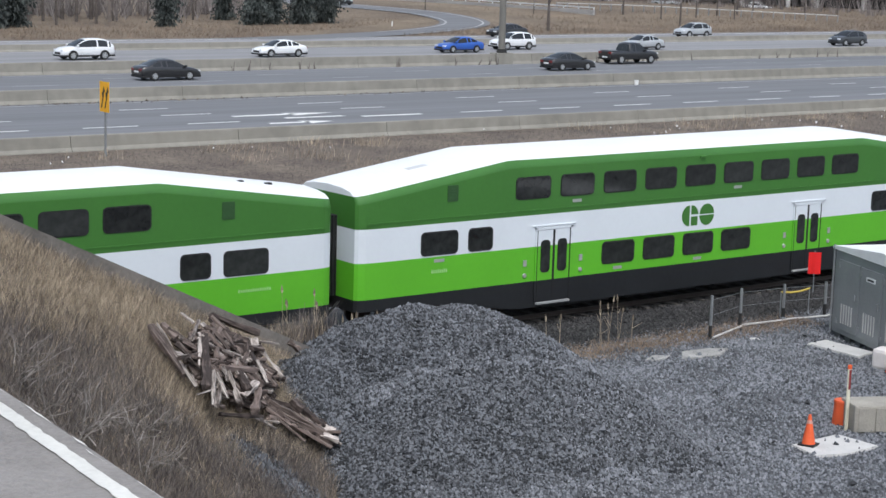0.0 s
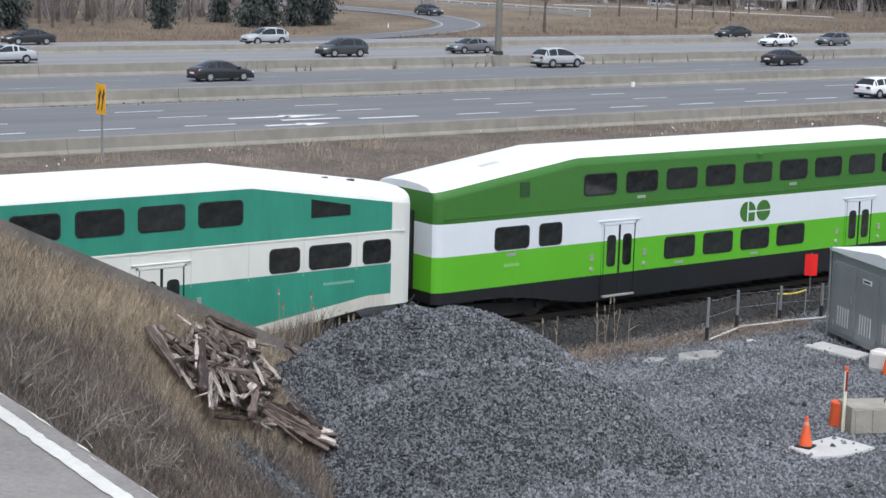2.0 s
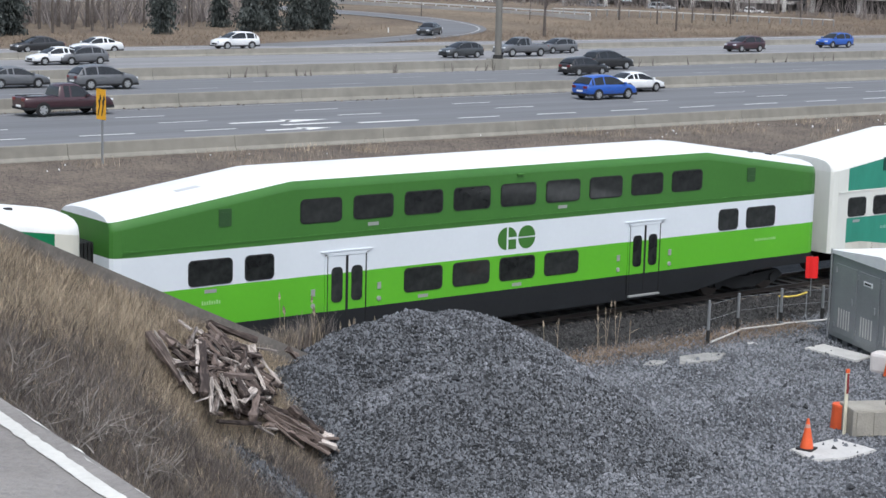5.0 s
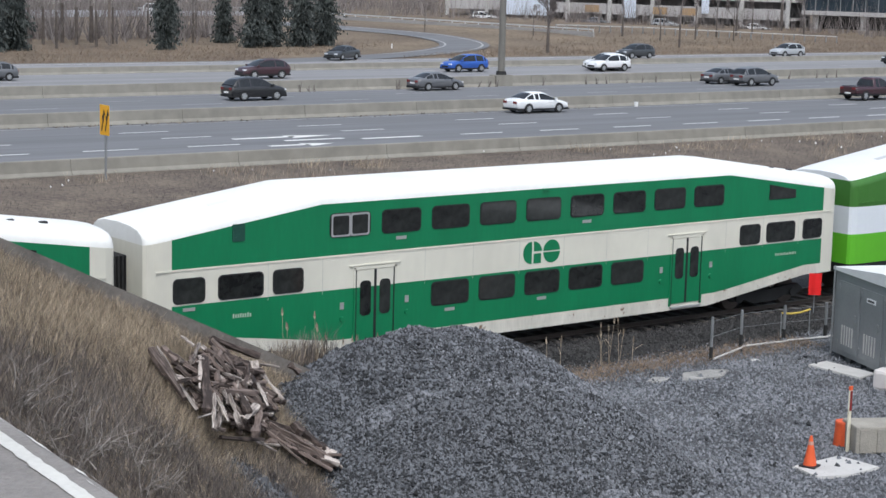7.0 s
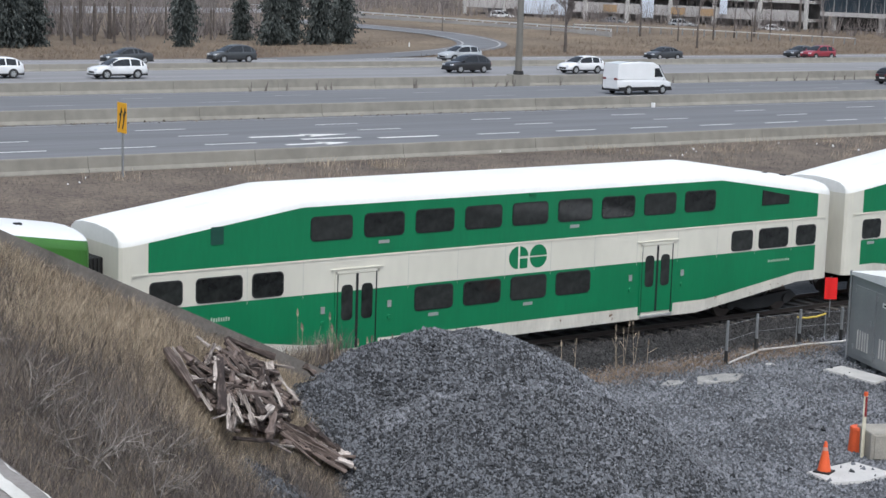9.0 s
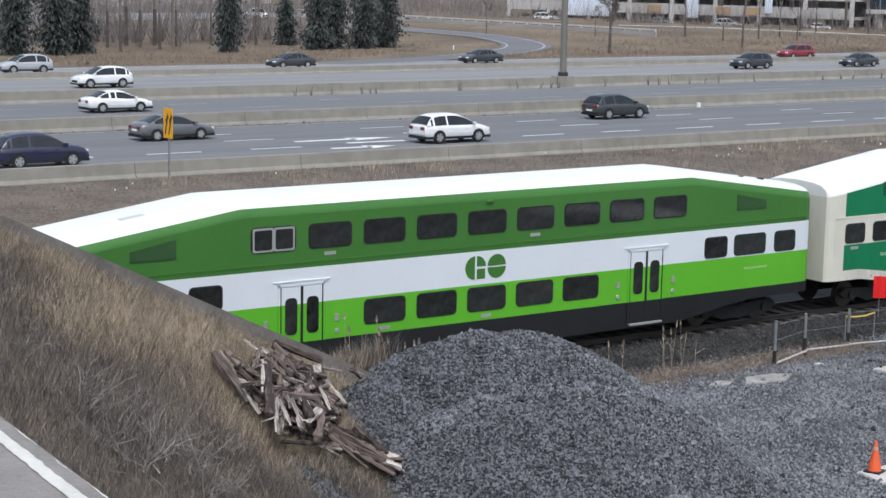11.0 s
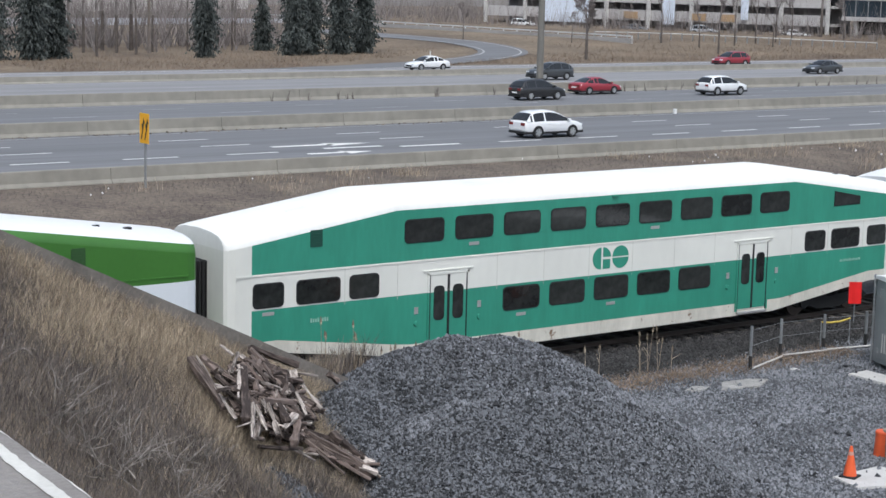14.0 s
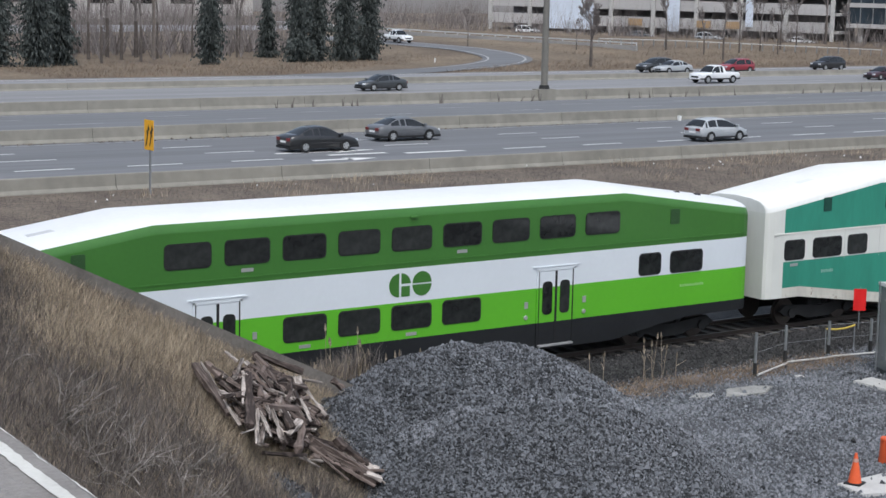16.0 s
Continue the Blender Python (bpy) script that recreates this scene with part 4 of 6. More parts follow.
def vehicle(form, colour):
    L, W, r, axles, low, cab = CAR_FORMS[form]
    paint = CAR_PAINT[colour]
    word = {"dark": "dark grey", "navy": "dark blue"}.get(colour, colour)
    v = thing({"suv": "suv", "hatch": "hatchback", "sedan": "sedan", "pickup": "pickup_truck", "van": "cargo_van"}[form], f"{word} {CAR_WORDS[form]} driving on the highway", "van" if form == "van" else ("truck" if form == "pickup" else "car"), group="vehicles on the highway")
    part("body", car_body(L, W, low), paint, v)
    van = form == "van"
    belt = min(z for _, z in cab)
    if van:
        part("cabin", loft_sides(bmesh.new(), cab, W - 0.1, 0.1), paint, v)
        for s in (-1, 1):
            bm = bmesh.new()
            prism(bm, [(1.0, 1.4), (1.95, 1.4), (1.45, 2.12), (1.0, 2.12)], s * (W / 2 - 0.085), s * (W / 2 - 0.05))
            part("side_window", bm, CAR_GLASS, v, "dark cab window")
        bm = bmesh.new()
        quads(bm, [(2.33, -0.85, 1.24), (2.33, 0.85, 1.24), (1.6, 0.8, 2.36), (1.6, -0.8, 2.36)], [(0, 1, 2, 3)])
        bmesh.ops.translate(bm, vec=(0.03, 0, 0.02), verts=bm.verts)
        part("windscreen", bm, CAR_GLASS, v, "dark windscreen")
    else:
        car_cabin(v, W, cab, paint, form in ("suv", "hatch"))
        bm = boxed(L / 2 - 0.1, L / 2 + 0.004, -W * 0.27, W * 0.27, low[-1][1] + 0.12, low[-1][1] + 0.3, 0.015)
        part("grille", bm, BLACK, v, "black front grille")
    x0, x1 = -L / 2, L / 2
    for s in (-1, 1):
        bm = boxed(x0 - 0.012, x0 + 0.16, s * (W / 2 - 0.36) - 0.17, s * (W / 2 - 0.36) + 0.22, low[1][1] - 0.12, low[1][1] + 0.06, 0.02)
        part("tail_lamp", bm, LAMP_RED, v, "red tail lamp")
        hz = low[-4][1] if not van else 0.98
        bm = boxed(x1 - 0.34, x1 - 0.03, s * (W / 2 - 0.32) - 0.16, s * (W / 2 - 0.32) + 0.2, hz - 0.13, hz - 0.01, 0.02)
        part("head_lamp", bm, LAMP_CLEAR, v, "clear head lamp")
        bm = boxed(0.95 if not van else 1.9, 1.1 if not van else 2.05, s * (W / 2 + 0.06) - 0.08, s * (W / 2 + 0.06) + 0.08, belt - 0.02, belt + 0.13, 0.02)
        part("side_mirror", bm, paint, v)
        for x in (-0.5, 0.55) if not van else (0.4,):
            bm = boxed(x - 0.1, x + 0.1, s * (W / 2) - 0.02, s * (W / 2) + 0.012, belt - 0.2, belt - 0.16)
            part("door_handle", bm, paint, v)
    bm = boxed(x0 - 0.02, x0 + 0.1, -0.3, 0.3, 0.55, 0.67)
    part("number_plate", bm, WHITE, v, "plain pale number plate")
    bm = bmesh.new()
    box(bm, x0 + 0.03, x1 - 0.03, -W / 2 + 0.04, W / 2 - 0.04, low[-1][1] - 0.05, low[-1][1] + 0.1, 0.02)
    part("sill", bm, BLACK, v, "black lower sill and bumper edge")
    if form == "pickup":
        bm = bmesh.new()
        box(bm, -2.65, -0.85, -0.78, 0.78, 1.13, 1.165)
        part("load_bed", bm, BLACK, v, "dark open load bed")
    if van:
        for s in (-1, 1):
            part("side_skirt", boxed(-2.9, 2.85, s * (W / 2 - 0.02) - 0.02, s * (W / 2 - 0.02) + 0.02, 0.33, 0.62), BLACK, v, "black lower side trim")
    tyre, rim = wheel_meshes(r)
    for ax in axles:
        for s in (-1, 1):
            w = part("wheel", tyre, None, v, "black tyre")
            w.matrix_basis = pose(ax, s * (W / 2 - 0.1), r, 0, 0, 0 if s < 0 else 180)
            part("rim", rim, None, w, "alloy rim")
            bm = bmesh.new()
            prism(bm, [(ax + (r + 0.05) * math.cos(radians(a)), r + (r + 0.05) * math.sin(radians(a))) for a in range(-20, 201, 20)], s * (W / 2 - 0.06), s * (W / 2 + 0.004))
            part("wheel_arch", bm, BLACK, v, "dark wheel arch")
    return v


FLEET = []
FIRST = {}
for form, colour, y, x0, speed in VEHICLES:
    if (form, colour) in FIRST:
        car = copy_thing(FIRST[form, colour], Matrix())
    else:
        car = FIRST[form, colour] = vehicle(form, colour)
    FLEET.append((car, y, x0, speed))
    if (form, colour) == ("suv", "red"):
        SLOWING = car


# ---- stone heap in the yard ----
PEAKS = [(24.4, 32.8, 2.42, 0.6), (23.2, 32.6, 2.3, 0.62), (25.6, 32.7, 2.3, 0.6), (26.4, 32.5, 2.02, 0.6), (21.6, 33.3, 1.5, 0.55), (20.9, 32.1, 1.72, 0.6), (20.5, 30.9, 1.02, 0.6)]
FRONT = [(21.5, 30.2, 1.4), (22.5, 29.95, 1.7), (23.3, 29.75, 1.8), (24.1, 29.5, 1.82), (24.9, 29.25, 1.8), (25.5, 28.95, 1.7), (26.1, 28.7, 1.48), (23.2, 28.9, 1.5), (21.4, 28.4, 1.1)]


def heap_z(x, y):
    """A tall crest of tipped stone with a lower ridge before it."""
    total = 0.0
    for px, py, pz, s in PEAKS:
        dy = (y - py) * (1.42 if y < py else 1.0)
        d = math.sqrt((x - px) ** 2 + dy * dy + 0.3)
        total += math.exp(9.0 * (pz - s * d + 0.2))
    low = 0.0
    for px, py, pz in FRONT:
        low += math.exp(14.0 * (pz - 0.6 * math.sqrt((x - px) ** 2 + (y - py) ** 2 + 0.03)))
    total = math.log(total) / 9.0
    low = math.log(low + 1e-9) / 14.0
    z = math.log(math.exp(16.0 * total) + math.exp(16.0 * low) + math.exp(16.0 * -0.36)) / 16.0
    return z + 0.07 * noise.noise(Vector((x * 0.8, y * 0.8, 1))) + 0.04 * noise.noise(Vector((x * 2.5, y * 2.5, 5)))


def gravel_mound():
    bm = bmesh.new()
    xs, ys = np.arange(14.5, 32.6, 0.2), np.arange(21.5, 38.6, 0.2)
    grid = [[bm.verts.new((x, y, heap_z(x, y))) for y in ys] for x in xs]
    for i in range(len(xs) - 1):
        for j in range(len(ys) - 1):
            bm.faces.new((grid[i][j], grid[i + 1][j], grid[i + 1][j + 1], grid[i][j + 1])).smooth = True
    single("gravel_mound", bm, GRAVEL, "large heap of loose dark grey crushed stone", "gravel mound")


gravel_mound()


def surface_z(x, y):
    """Top of yard, heap and slope."""
    z = YARD
    if 14.5 < x < 32.4 and 21.5 < y < 38.4:
        z = max(z, heap_z(x, y))
    if y < 33.3:
        z = max(z, soil_z(x, y))
    return z


def scatter(name, material, label, category, spots, shape, parent=None):
    """Many small pieces in one mesh: shape(rng, x, y, z) gives vertices and faces."""
    verts, faces = [], []
    for x, y, z in spots:
        v, f = shape(x, y, z)
        k = len(verts)
        verts.extend(v)
        faces.extend([tuple(i + k for i in q) for q in f])
    me = bpy.data.meshes.new(name)
    me.from_pydata(verts, [], faces)
    me.materials.append(material)
    ob = new(name, me)
    return tagged(ob, label, category, kind="stuff")


rng = random.Random(11)


def stone_shape(x, y, z, lo=0.02, hi=0.046):
    r = rng.uniform(lo, hi)
    if rng.random() < 0.02:
        r *= 1.7
    a = rng.uniform(0, 6.28)
    c, s = math.cos(a), math.sin(a)
    out = []
    for px, py, pz in ((1, 0, 0), (-0.9, 0.2, 0), (0.1, 0.9, 0.1), (0, -0.9, -0.1), (0.15, 0.1, 1.0), (0, 0, -0.9)):
        px, py, pz = px + rng.uniform(-0.35, 0.35), py + rng.uniform(-0.35, 0.35), pz + rng.uniform(-0.3, 0.3)
        out.append((x + r * (c * px - s * py), y + r * (s * px + c * py), z + r * 0.5 + r * pz))
    return out, ((0, 2, 4), (2, 1, 4), (1, 3, 4), (3, 0, 4), (2, 0, 5), (1, 2, 5), (3, 1, 5), (0, 3, 5))


def heap_spots(n):
    out = []
    while len(out) < n:
        x, y = rng.uniform(16, 31.5), rng.uniform(22, 36.5)
        z = heap_z(x, y)
        if z > YARD + 0.02 and (y > 33.3 or z > soil_z(x, y)):
            out.append((x, y, z))
    return out


def crest(x, y):
    """Pale stone: painted light along the lower ridge, yard stone down to the yard."""
    line = 29.95 - 0.25 * max(0, x - 22.6)
    n = 0.5 * noise.noise(Vector((x * 1.1, y * 1.1, 3)))
    return (abs(y - line - 0.1) < 0.36 + n * 0.5 and 21.0 < x < 26.6) or y < 26.2 + 1.6 * n - 0.18 * (x - 24) or x > 27.6 + 1.6 * n


SPOTS = heap_spots(105000)
# paler stones on the ridge top stand in for skylight falling there
LIT_OR_YARD = [crest(p[0], p[1]) and rng.random() < 0.72 for p in SPOTS]
scatter("loose_stones", STONE, "loose dark grey crushed stones covering the heap", "stones", [p for p, d in zip(SPOTS, LIT_OR_YARD) if not d], stone_shape)
scatter("dusty_stones", YARD_STONE, "paler crushed stones, painted light on the heap's lower ridge and yard stone below", "stones", [p for p, d in zip(SPOTS, LIT_OR_YARD) if d], stone_shape)
scatter("yard_stones", YARD_STONE, "loose grey crushed stones over the yard", "stones",
        [(x, y, surface_z(x, y)) for x, y in ((rng.uniform(24, 48), rng.uniform(20, 36.8)) for _ in range(115000)) if (x - 24) * 0.62 + 18 < y + 6], stone_shape)
scatter("slope_stones", STONE, "grey stones spilled at the slope's foot", "stones",
        [(x, y, surface_z(x, y)) for x, y in ((17.4 + u + rng.gauss(0, 0.2), 28.6 - 0.8 * u + rng.gauss(0, 0.24)) for u in (rng.uniform(-0.1, 1.2) for _ in range(6000)))], stone_shape)
scatter("ballast_stones", BALLAST_STONE, "dark ballast stones along the track", "stones",
        [(x, y, -0.19 if y > 37.3 else -0.3 + 0.1 * max(0, (y - 36.1) / 1.2)) for x, y in ((rng.uniform(22, 62), rng.uniform(36.0, 39.2)) for _ in range(40000))], stone_shape)


# ---- dry growth on the slope and along the track ----
def blade(x, y, z, h, lean, w):
    a, b = rng.uniform(0, 6.28), rng.uniform(0, 6.28)
    dx, dy = math.cos(a) * w, math.sin(a) * w
    lx, ly = math.cos(b) * lean * h + 0.08 * h, math.sin(b) * lean * h - 0.06 * h
    return [(x - dx, y - dy, z - 0.03), (x + dx, y + dy, z - 0.03), (x + dx * 0.6 + lx * 0.4, y + dy * 0.6 + ly * 0.4, z + h * 0.6), (x - dx * 0.6 + lx * 0.4, y - dy * 0.6 + ly * 0.4, z + h * 0.6), (x + lx, y + ly, z + h)], ((0, 1, 2, 3), (3, 2, 4))


def slope_spots(n, test):
    out = []
    while len(out) < n:
        x, y = rng.uniform(9, 22.5), rng.uniform(24.5, 33.2)
        z = soil_z(x, y)
        if -0.2 < z < 7 and test(x, y, noise.noise(Vector((x * 0.45, y * 0.45, 9)))):
            out.append((x, y, z))
    return out


# distance below the wing wall decides where straw gives way to dark weeds
def wall_band(x, y, n):
    """1 beside the wing wall, 0 well below it."""
    return max(0.0, min(1.0, (y - 29.3 + 2.6 * n - 0.3 * (14.5 - x)) / 2.4))


def spill(x, y):
    """Where loose stone covers the slope's foot."""
    return abs(y - 28.6 + 0.8 * (x - 17.4)) < 0.38 and 17.2 < x < 18.7


scatter("slope_straw", STRAW, "pale dry straw grass on the slope", "dry grass", slope_spots(62000, lambda x, y, n: not spill(x, y) and rng.random() < 0.045 + wall_band(x, y, n)), lambda x, y, z: blade(x, y, z, rng.uniform(0.1, 0.32), 0.6, 0.0045))
scatter("slope_weeds", WEED, "grey brown dead weeds on the slope", "weeds", slope_spots(52000, lambda x, y, n: not (spill(x, y) and rng.random() < 0.8) and rng.random() < 1.0 - 0.94 * wall_band(x, y, n)), lambda x, y, z: blade(x, y, z, rng.uniform(0.1, 0.36), 0.7, 0.005))


def shrub(x, y, z, size, count, name="bare_shrub", label="leafless tangled shrub with pale grey twigs"):
    bm = bmesh.new()
    for _ in range(count):
        p = Vector((x + rng.gauss(0, 0.12), y + rng.gauss(0, 0.12), z - 0.05))
        d = Vector((rng.uniform(-1, 1), rng.uniform(-1, 1), rng.uniform(0.25, 1.0))).normalized()
        r = 0.015
        for k in range(5):
            q = p + d * size * rng.uniform(0.18, 0.34)
            tube(bm, p, q, r, r * 0.72, 4, False)
            if k:
                side = (d + Vector((rng.uniform(-1, 1), rng.uniform(-1, 1), rng.uniform(-0.5, 0.6)))).normalized()
                tube(bm, p, p + side * size * rng.uniform(0.15, 0.35), r * 0.7, 0.003, 4, False)
            p, r = q, r * 0.75
            d = (d + Vector((rng.uniform(-0.5, 0.5), rng.uniform(-0.5, 0.5), rng.uniform(-0.45, 0.2)))).normalized()
    single(name, bm, TWIG, label, "shrub", group="shrubs on the slope")


for x, y, s, n in ((12.9, 26.9, 0.9, 20), (13.6, 27.6, 0.8, 16), (14.2, 26.9, 0.7, 14), (12.4, 28.0, 0.9, 16), (13.0, 28.9, 0.6, 10), (15.2, 27.5, 0.5, 9), (12.0, 29.3, 0.6, 9), (16.3, 27.1, 0.45, 8), (13.9, 28.6, 0.7, 12), (14.9, 28.2, 0.6, 10), (12.6, 27.4, 0.8, 14), (15.6, 28.4, 0.5, 8), (14.3, 27.6, 0.6, 12)):
    shrub(x, y, soil_z(x, y), s, n)


def reed(x, y, z, h, plume):
    """A dead stalk with a seed head."""
    bm = bmesh.new()
    lean = Vector((rng.uniform(-0.16, 0.16), rng.uniform(-0.1, 0.1), 1)).normalized()
    top = Vector((x, y, z)) + lean * h
    tube(bm, (x, y, z - 0.05), top, 0.009, 0.005, 5, False)
    for k in range(rng.randint(1, 3)):
        p = Vector((x, y, z)) + lean * h * rng.uniform(0.3, 0.85)
        tube(bm, p, p + Vector((rng.uniform(-0.3, 0.3), rng.uniform(-0.15, 0.15), rng.uniform(0.1, 0.3))), 0.006, 0.003, 4, False)
    if plume:
        tube(bm, top, top + lean * 0.07, 0.012, 0.032, 6)
        tube(bm, top + lean * 0.07, top + lean * 0.2, 0.032, 0.006, 6)
    single("reed_stalk", bm, STRAW if plume else TWIG, "tall dry reed stalk" + (" with a pale seed head" if plume else ""), "reed", group="reeds by the track")


for x, y, h in ((33.4, 36.3, 1.05), (33.6, 36.2, 1.2), (33.8, 36.4, 0.95), (34.0, 36.2, 1.15), (34.2, 36.4, 0.8), (31.9, 36.3, 0.85), (31.3, 36.1, 0.9), (30.4, 36.2, 0.75), (33.2, 36.0, 0.9), (34.4, 36.1, 0.6)):
    reed(x, y, -0.3, h, True)
for k in range(26):
    x = rng.uniform(22.6, 26.6)
    reed(x, rng.uniform(35.2, 36.6), -0.3, rng.uniform(1.1, 2.0) + 0.25 * (24.5 - x) * 0.6, k % 3 == 0)
for x, top in ((22.63, 2.37), (23.51, 2.2), (23.72, 2.02), (23.32, 1.89), (22.85, 2.14), (24.12, 1.67)):
    for k in range(3):
        reed(x + 0.12 * k, 35.6, -0.3, top + 0.2 - 0.22 * k, k == 0)
scatter("track_weeds", WEED, "tangled dead weeds between heap and track", "weeds", [(x, y, surface_z(x, y)) for x, y in ((rng.uniform(20.3, 22.9), rng.uniform(33.8, 36.8)) for _ in range(2400))], lambda x, y, z: blade(x, y, z, rng.uniform(0.2, 0.8) + 0.1 * (24 - x), 0.4, 0.008))
scatter("track_reeds", STRAW, "pale dry reeds between heap and track", "reeds", [(x, y, surface_z(x, y)) for x, y in ((rng.uniform(20.3, 22.7), rng.uniform(33.8, 36.8)) for _ in range(2000))], lambda x, y, z: blade(x, y, z, rng.uniform(0.2, 0.7) + 0.1 * (24 - x), 0.35, 0.008))
scatter("track_straw", mat("matted_brown_grass", (0.18, 0.125, 0.088), 0.9, var=0.35, scale=0.8, fine=9.0, second=(0.34, 0.25, 0.175), island=0.8), "strip of matted tan grass beside the ballast", "dry grass", [(rng.uniform(30.4, 41), rng.gauss(35.55, 0.42), -0.3) for _ in range(9000)], lambda x, y, z: blade(x, y, z, rng.uniform(0.05, 0.17), 1.1, 0.008))
scatter("bank_weeds", WEED, "grey brown weeds on the bank below the highway", "weeds", [(x, y, ground_height(x, y)) for x, y in ((rng.uniform(28, 125), rng.uniform(60, 76.2)) for _ in range(34000))], lambda x, y, z: blade(x, y, z, rng.uniform(0.05, 0.24), 0.9, 0.007))
scatter("bank_litter", WHITE, "bits of pale litter on the bank", "litter", [(x, y, ground_height(x, y) + 0.2) for x, y in ((rng.uniform(34, 110), rng.gauss(74.0, 1.4)) for _ in range(34))], lambda x, y, z: stone_shape(x, y, z - 0.1, 0.03, 0.07))
scatter("shoulder_debris", mat("dark_shoulder_grit", (0.09, 0.075, 0.065), 0.9, var=0.4, scale=2.0, second=(0.24, 0.2, 0.16), island=0.9), "grit, leaves and scraps along the barrier's foot", "debris", [(x, 98.35 - abs(rng.gauss(0, 0.35)), HIGHWAY) for x in (30 + 60 * rng.random() ** 1.5 for _ in range(320))], lambda x, y, z: stone_shape(x, y, z, 0.02, 0.075))
scatter("bank_tufts", STRAW, "tan grass tufts on the bank", "dry grass", [(x, y, ground_height(x, y)) for x, y in ((c[0] + rng.gauss(0, 0.7), c[1] + rng.gauss(0, 0.5)) for c in ((rng.uniform(36, 118), rng.uniform(66, 75.6)) for _ in range(46)) for _ in range(60))], lambda x, y, z: blade(x, y, z, rng.uniform(0.15, 0.6), 0.5, 0.009))
scatter("far_straw", mat("far_tan_grass", (0.165, 0.12, 0.092), 0.9, var=0.4, scale=0.07, fine=1.5, second=(0.34, 0.265, 0.195), island=0.4), "tall tan grass beyond the highway", "dry grass",
        [(x, y, ground_height(x, y)) for x, y in ((rng.uniform(70, 240), 157.6 + abs(rng.gauss(0, 17))) for _ in range(26000)) if not (92 < x < 142 and abs((y - 160) - (x - 108) * 0.66) < 6 + 0.06 * (x - 108)) and not (136 < x < 153 and 174 < y < 245)], lambda x, y, z: blade(x, y, z, rng.uniform(0.12, 0.5), 0.8, 0.02))


# ---- timber tipped on the slope ----
def timber(p, d, length, w, h, pale, tilt):
    bm = bmesh.new()
    n = 5
    rings = []
    for i in range(n + 1):
        x = -length / 2 + length * i / n
        j = [rng.uniform(-0.16, 0.16) * w for _ in range(8)]
        if i in (0, n):
            x += rng.uniform(-0.12, 0.12)
        f = (rng.uniform(0.45, 1.15) if pale else rng.uniform(0.85, 1.1))
        rings.append([bm.verts.new((x + j[2 * k], f * sy * w / 2 + j[2 * k], f * sz * h / 2 + j[2 * k + 1])) for k, (sy, sz) in enumerate(((-1, -1), (1, -1), (1, 1), (-1, 1)))])
    for a, b in zip(rings, rings[1:]):
        for k in range(4):
            bm.faces.new((a[k], a[(k + 1) % 4], b[(k + 1) % 4], b[k]))
    bm.faces.new(rings[0][::-1])
    bm.faces.new(rings[-1])
    bmesh.ops.bevel(bm, geom=bm.edges[:], offset=0.008, segments=1, affect="EDGES")
    d = Vector(d).normalized()
    rot = d.to_track_quat("X", "Z").to_matrix().to_4x4() @ Matrix.Rotation(tilt, 4, "X")
    return single("timber_beam", bm, TIMBER_PALE if pale else TIMBER, "split pale weathered timber on the slope" if pale else "old dark railway timber lying on the slope", "timber", Matrix.Translation(p) @ rot, "discarded timbers")


def along(x, y, ex, ey, lift=0.1):
    """A direction that follows the slope."""
    return Vector((ex, ey, slope_z(x + ex, y + ey) - slope_z(x, y))).normalized(), Vector((x, y, slope_z(x, y) + lift))


def beam(x, y, turn, length, w, lift, shade):
    """One timber along the slope, turned on plan: shade 0 dark, 1 mixed, 2 pale and split."""
    a = radians(turn)
    d, p = along(x, y, math.cos(a), math.sin(a), lift)
    timber(p, d, length, w, w * rng.uniform(0.6, 0.9), shade == 2 or (shade == 1 and rng.random() < 0.4), rng.uniform(-0.5, 0.5))


# long timbers on the upper side, the fan of split ends, then the logs at the foot
beam(16.72, 30.56, -88, 1.64, 0.14, 0.12, 1)
beam(16.81, 30.44, -94, 2.05, 0.08, 0.20, 2)
beam(17.26, 30.01, -119, 2.36, 0.16, 0.50, 0)
beam(17.41, 30.51, -121, 1.64, 0.08, 0.45, 2)
beam(17.19, 30.98, -35, 0.60, 0.10, 0.30, 1)
beam(17.90, 31.82, -50, 0.26, 0.09, 0.30, 2)
beam(17.77, 31.32, -127, 1.03, 0.09, 0.40, 2)
beam(17.13, 30.23, 35, 1.55, 0.09, 0.42, 0)
beam(19.36, 32.43, 4, 1.34, 0.15, 0.30, 0)
beam(19.63, 32.13, 19, 1.80, 0.09, 0.30, 1)
beam(19.06, 31.47, 20, 1.24, 0.16, 0.42, 0)
beam(19.60, 31.47, -86, 1.04, 0.10, 0.35, 1)
beam(19.13, 30.96, -14, 0.63, 0.10, 0.40, 0)
beam(17.81, 30.37, 34, 0.86, 0.09, 0.50, 1)
beam(18.56, 30.74, -4, 0.56, 0.09, 0.50, 1)
beam(18.22, 30.30, 24, 1.11, 0.14, 0.48, 0)
beam(16.91, 29.11, -121, 1.51, 0.08, 0.50, 2)
beam(17.20, 29.24, -106, 0.82, 0.10, 0.52, 2)
beam(17.60, 29.51, -109, 0.82, 0.10, 0.50, 2)
beam(17.55, 29.76, -111, 0.73, 0.08, 0.55, 2)
beam(16.93, 28.95, -124, 0.96, 0.09, 0.45, 1)
beam(16.91, 28.92, 15, 0.48, 0.09, 0.30, 1)
beam(18.22, 29.84, 45, 1.03, 0.14, 0.45, 1)
beam(18.12, 29.51, 55, 1.29, 0.16, 0.40, 0)
beam(18.87, 30.52, -105, 0.62, 0.09, 0.50, 2)
